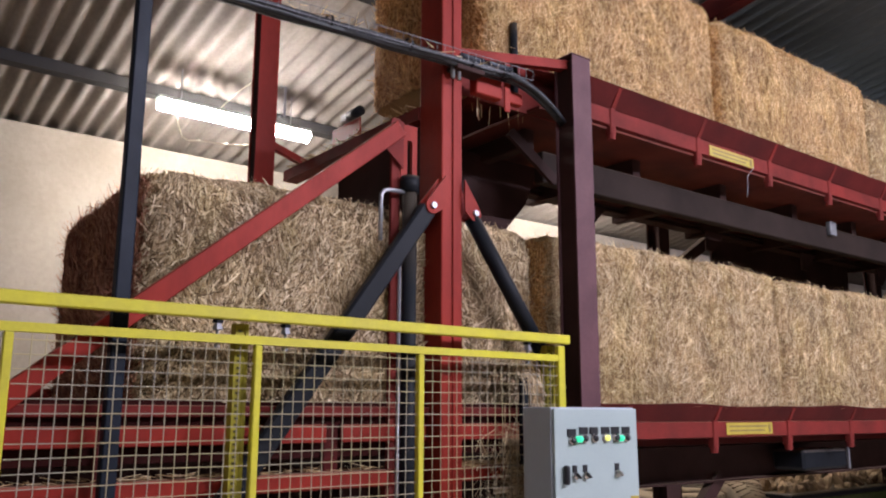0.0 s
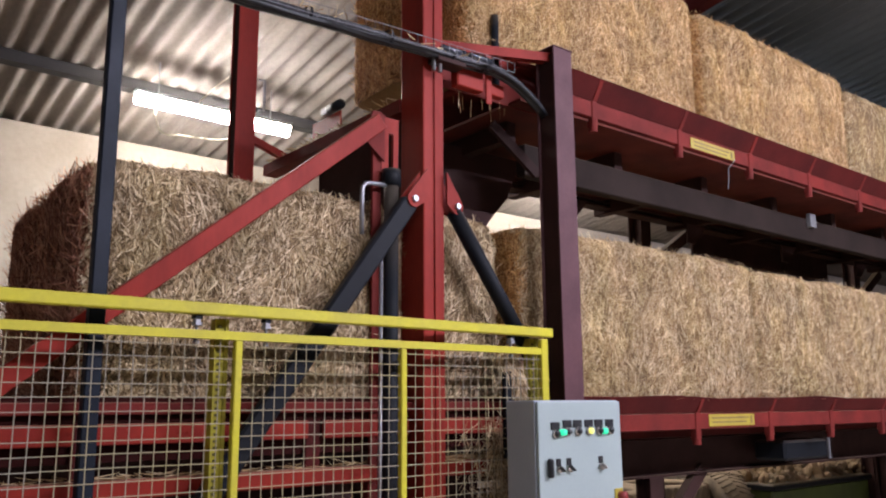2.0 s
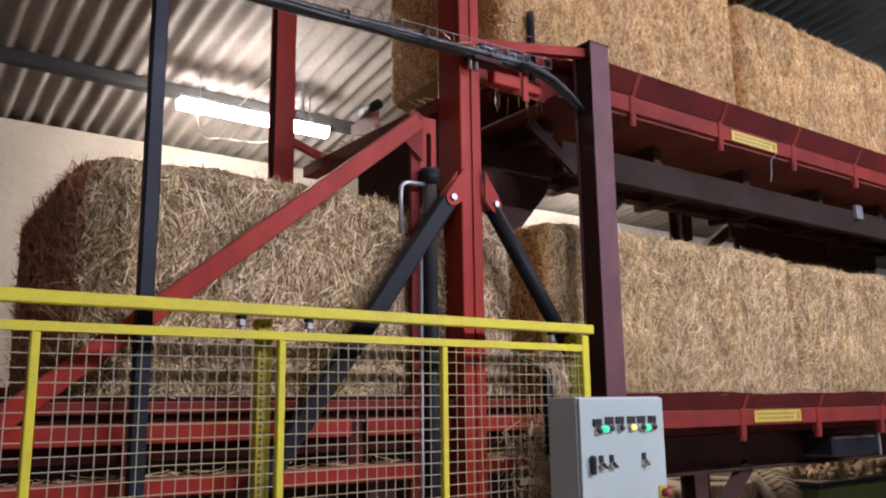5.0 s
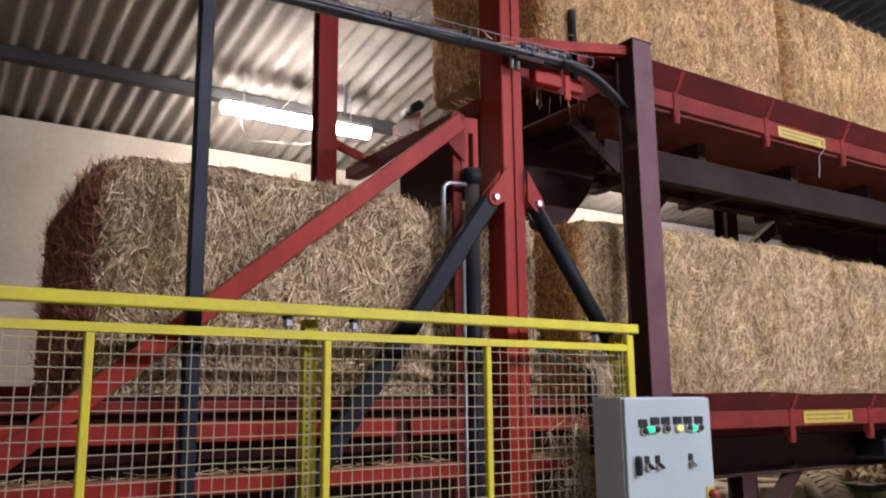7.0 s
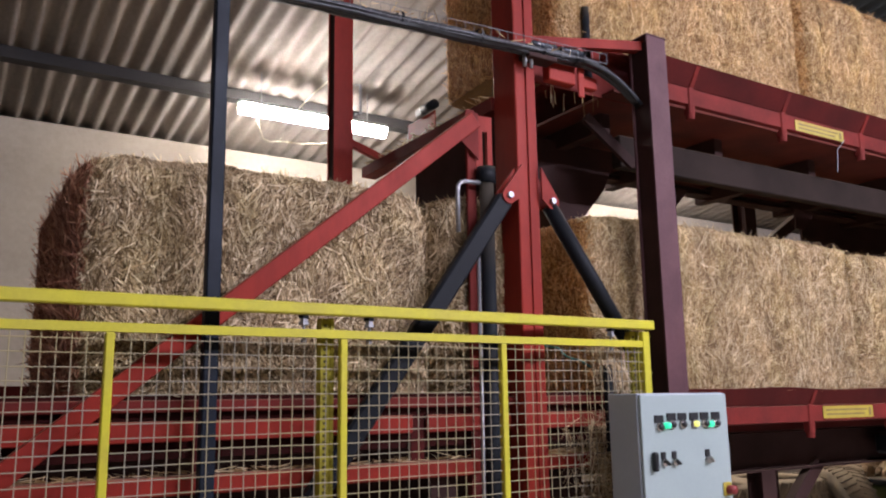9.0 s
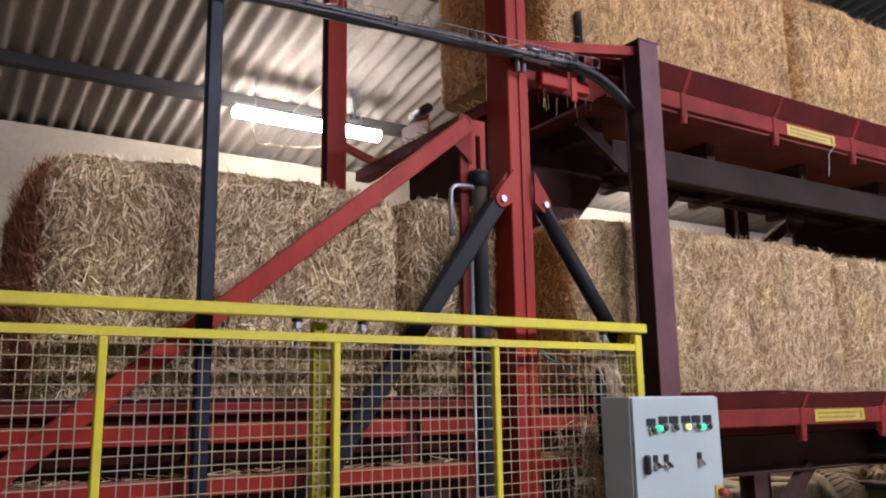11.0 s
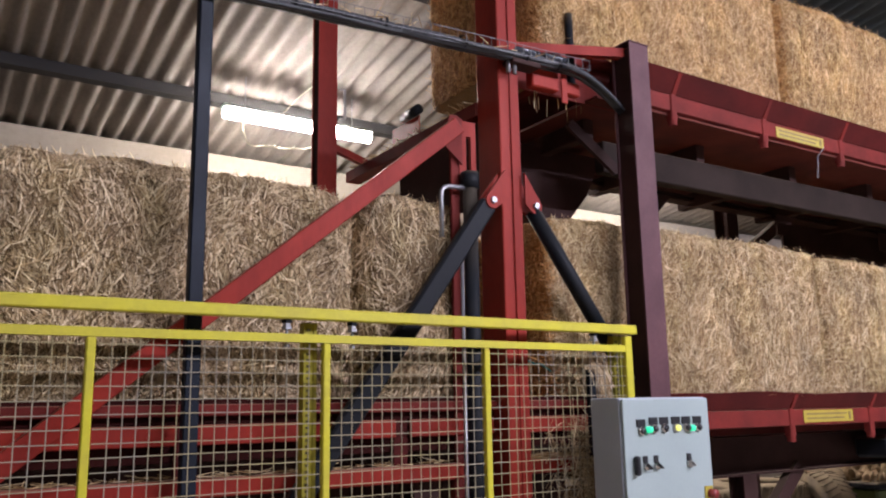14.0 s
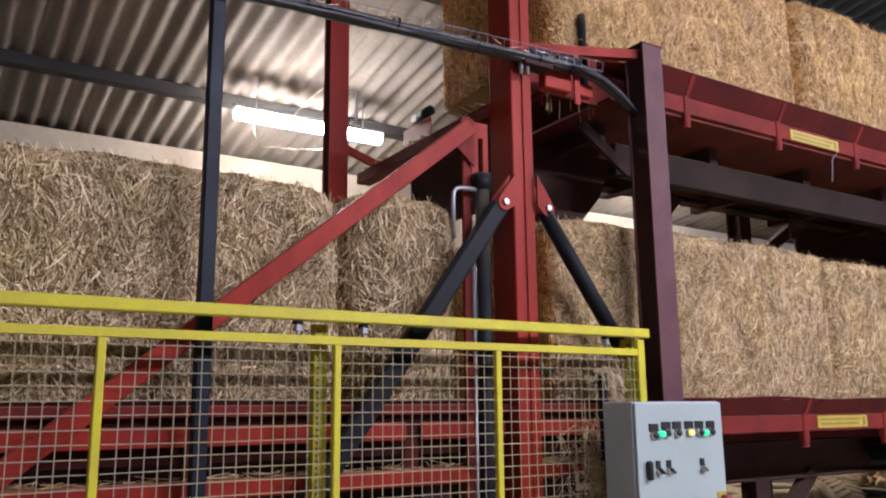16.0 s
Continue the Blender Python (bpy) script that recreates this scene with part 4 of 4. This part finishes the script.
trough = thing("rubble_bin", 9.6, 5.15, 0, "dark rimmed green bin full of broken bark and stone", "bin")
part("bin_body", boxm(8.12, 11.2, 4.95, 6.0, 0.0, 0.80, 0.02), GREEN, trough)
part("bin_rim", boxm(8.07, 11.25, 4.90, 6.05, 0.80, 0.86, 0.012), BLACK, trough)
part("board", boxm(8.75, 9.7, 5.3, 5.5, 1.03, 1.05, 0.003), ZINC, trough, "pale board lying on the rubble")
rnd = random.Random(9)
bm = bmesh.new()
for k in range(620):
    s = rnd.uniform(0.025, 0.085)
    r = bmesh.ops.create_icosphere(bm, subdivisions=1, radius=s)
    rot = Euler((rnd.uniform(0, 6), rnd.uniform(0, 6), rnd.uniform(0, 6))).to_matrix()
    xx, yy = rnd.uniform(8.15, 11.1), rnd.uniform(5.0, 5.9)
    c = Vector((xx, yy, 0.87 + 0.13 * rnd.random() * (1 - abs(xx - 9.6) / 2.2)))
    fl = Vector((rnd.uniform(0.7, 1.9), rnd.uniform(0.4, 1.0), rnd.uniform(0.2, 0.6)))
    for v in r["verts"]:
        v.co = c + rot @ Vector([v.co[i] * fl[i] * rnd.uniform(0.8, 1.2) for i in range(3)])
ob = part("rubble", bm, RUBBLE, trough, "broken tan bark and stone")
ob["kind"] = "stuff"


# ---- loose straw lying on steel, and hanging wisps ----
def litter(name, boxes, n, label, seed, hang_down=0.0):
    rnd = random.Random(seed)
    verts, faces = [], []
    for k in range(n):
        x0, x1, y0, y1, z = boxes[k % len(boxes)]
        p = Vector((rnd.uniform(x0, x1), rnd.uniform(y0, y1), z + rnd.uniform(0.001, 0.012)))
        a = rnd.uniform(0, 6.28)
        d = Vector((math.cos(a), math.sin(a), rnd.uniform(-0.05, 0.25)))
        if hang_down:
            d = Vector((rnd.uniform(-0.15, 0.15), rnd.uniform(-0.1, 0.1), -1))
        ln = rnd.uniform(0.03, 0.1) if not hang_down else rnd.uniform(0.04, hang_down)
        s = d.cross(Vector((0.3, 1, 0.2))).normalized() * rnd.uniform(0.001, 0.0028)
        q = p + d * ln
        b = len(verts)
        verts += [tuple(p - s), tuple(p + s), tuple(q + s * 0.6), tuple(q - s * 0.6)]
        faces.append((b, b + 1, b + 2, b + 3))
    return tagged(data_part(name, verts, faces, STALK_PALE), label, "straw", kind="stuff")


litter("straw_litter", [(-0.6, 2.3, 3.52, 3.60, 1.395), (2.7, 3.05, 3.52, 3.6, 1.395)], 500, "loose straw lying on the red channel", 31)
litter("straw_litter", [(2.57, 2.66, 3.66, 5.1, 3.211)], 500, "loose straw lying on the end beam of the deck", 32)
litter("straw_wisps", [(2.75, 3.4, 3.5, 3.7, 3.33)], 14, "thin straw wisps hanging under the upper deck", 33, 0.16)
litter("straw_litter", [(4.0, 12.0, 3.46, 3.6, 1.676), (3.6, 12.0, 3.46, 3.6, 3.602)], 700, "loose straw caught along the conveyor lip", 34)


litter("straw_litter", [(0.2, 2.9, 3.34, 3.43, 3.385)], 130, "stray straw caught in the cable tray", 36)
t = thing("wire_hook", 5.33, 3.46, 3.13, "thin galvanised wire hook hanging under the upper conveyor", "hook")
part("wire", tube([(5.40, 3.465, 3.372), (5.357, 3.46, 3.337), (5.30, 3.46, 3.288), (5.296, 3.46, 3.21), (5.278, 3.46, 3.135)], 0.0035, 6), ZINC, t)
t = thing("stop_bracket", 3.07, 3.42, 1.4, "small black steel stop behind the fence", "bracket")
part("stop", boxm(3.05, 3.095, 3.405, 3.435, 1.40, 1.825, 0.004), BLACK, t)
tuft = random.Random(41)
verts, faces = [], []
for k in range(700):
    u = tuft.random()
    c = Vector((3.06 + 0.17 * u + tuft.gauss(0, 0.028), 3.43 + tuft.gauss(0, 0.018), 1.93 - 0.24 * u + tuft.gauss(0, 0.03)))
    d = Vector((tuft.gauss(0.25, 0.35), tuft.gauss(0, 0.3), tuft.gauss(-1, 0.35))).normalized() * tuft.uniform(0.03, 0.09)
    w = d.cross(Vector((0.2, 1, 0.1))).normalized() * tuft.uniform(0.001, 0.0024)
    b = len(verts)
    verts += [tuple(c - w), tuple(c + w), tuple(c + d + w), tuple(c + d - w)]
    faces.append((b, b + 1, b + 2, b + 3))
tagged(data_part("straw_tuft", verts, faces, STALK_PALE), "tuft of loose straw caught on the strut foot", "straw", kind="stuff")
heap = random.Random(43)
verts, faces = [], []
for k in range(900):
    c = Vector((heap.gauss(3.1, 0.09), 3.5 + heap.gauss(0, 0.03), heap.uniform(1.18, 1.62) - 0.1 * abs(heap.gauss(0, 1))))
    d = Vector((heap.gauss(0, 0.5), heap.gauss(0, 0.3), heap.gauss(-0.6, 0.6))).normalized() * heap.uniform(0.04, 0.13)
    w = d.cross(Vector((0.2, 1, 0.1))).normalized() * heap.uniform(0.0008, 0.0018)
    b = len(verts)
    verts += [tuple(c - w), tuple(c + w), tuple(c + d + w), tuple(c + d - w)]
    faces.append((b, b + 1, b + 2, b + 3))
tagged(data_part("straw_tuft", verts, faces, STALK_GREY), "tangled loose straw hanging on the conveyor side", "straw", kind="stuff")
t = thing("loose_cable", 2.7, 6.9, 3.9, "thin pale cable drooping from the fluorescent light", "cable")
part("cable", tube([(2.42, 6.88, 4.13), (2.43, 6.86, 4.0), (2.47, 6.86, 3.89), (2.53, 6.86, 3.87), (2.62, 6.86, 3.89), (2.78, 6.86, 3.895), (3.0, 6.86, 3.92), (3.2, 6.87, 4.0), (3.3, 6.88, 4.13)], 0.006, 6), TWINE, t)
part("feed_wire", tube([(2.78, 6.9, 4.2), (2.9, 6.8, 4.36), (3.0, 6.7, 4.46)], 0.005, 6), TWINE, t)
t = thing("lamp_bracket", 2.45, 4.98, 3.45, "thin galvanised rod bolted to the rear red column", "rod")
part("rod", tube([(2.41, 4.95, 3.5), (2.44, 4.93, 3.5), (2.44, 4.93, 3.70), (2.41, 4.95, 3.70)], 0.01, 8), ZINC, t)
pts = [(-1.21 - 0.012 * math.sin(3 * q), -0.6 + 0.075 * q, 0.14 + 0.03 * q + 0.01 * math.sin(2.3 * q)) for q in np.linspace(0, 6, 14)]
tw = part("twine", tube(pts, 0.006, 6), TWINE_GREEN)
tw.parent = bale_c
tw["label"] = "loose green baler twine"


# ---- what moves ----
def motions():
    for ob, speed in ((bale_a, 0.0622), (bale_b, 0.0622), (bale_c, 0.0309), (bale_d, 0.0309), (bale_e, 0.0309)):
        x, y, z = ob.location
        walk(ob, [(t, pose(x - speed * t, y, z)) for t in (0.0, 4.0, 8.0, 12.0, 16.0)])


motions()
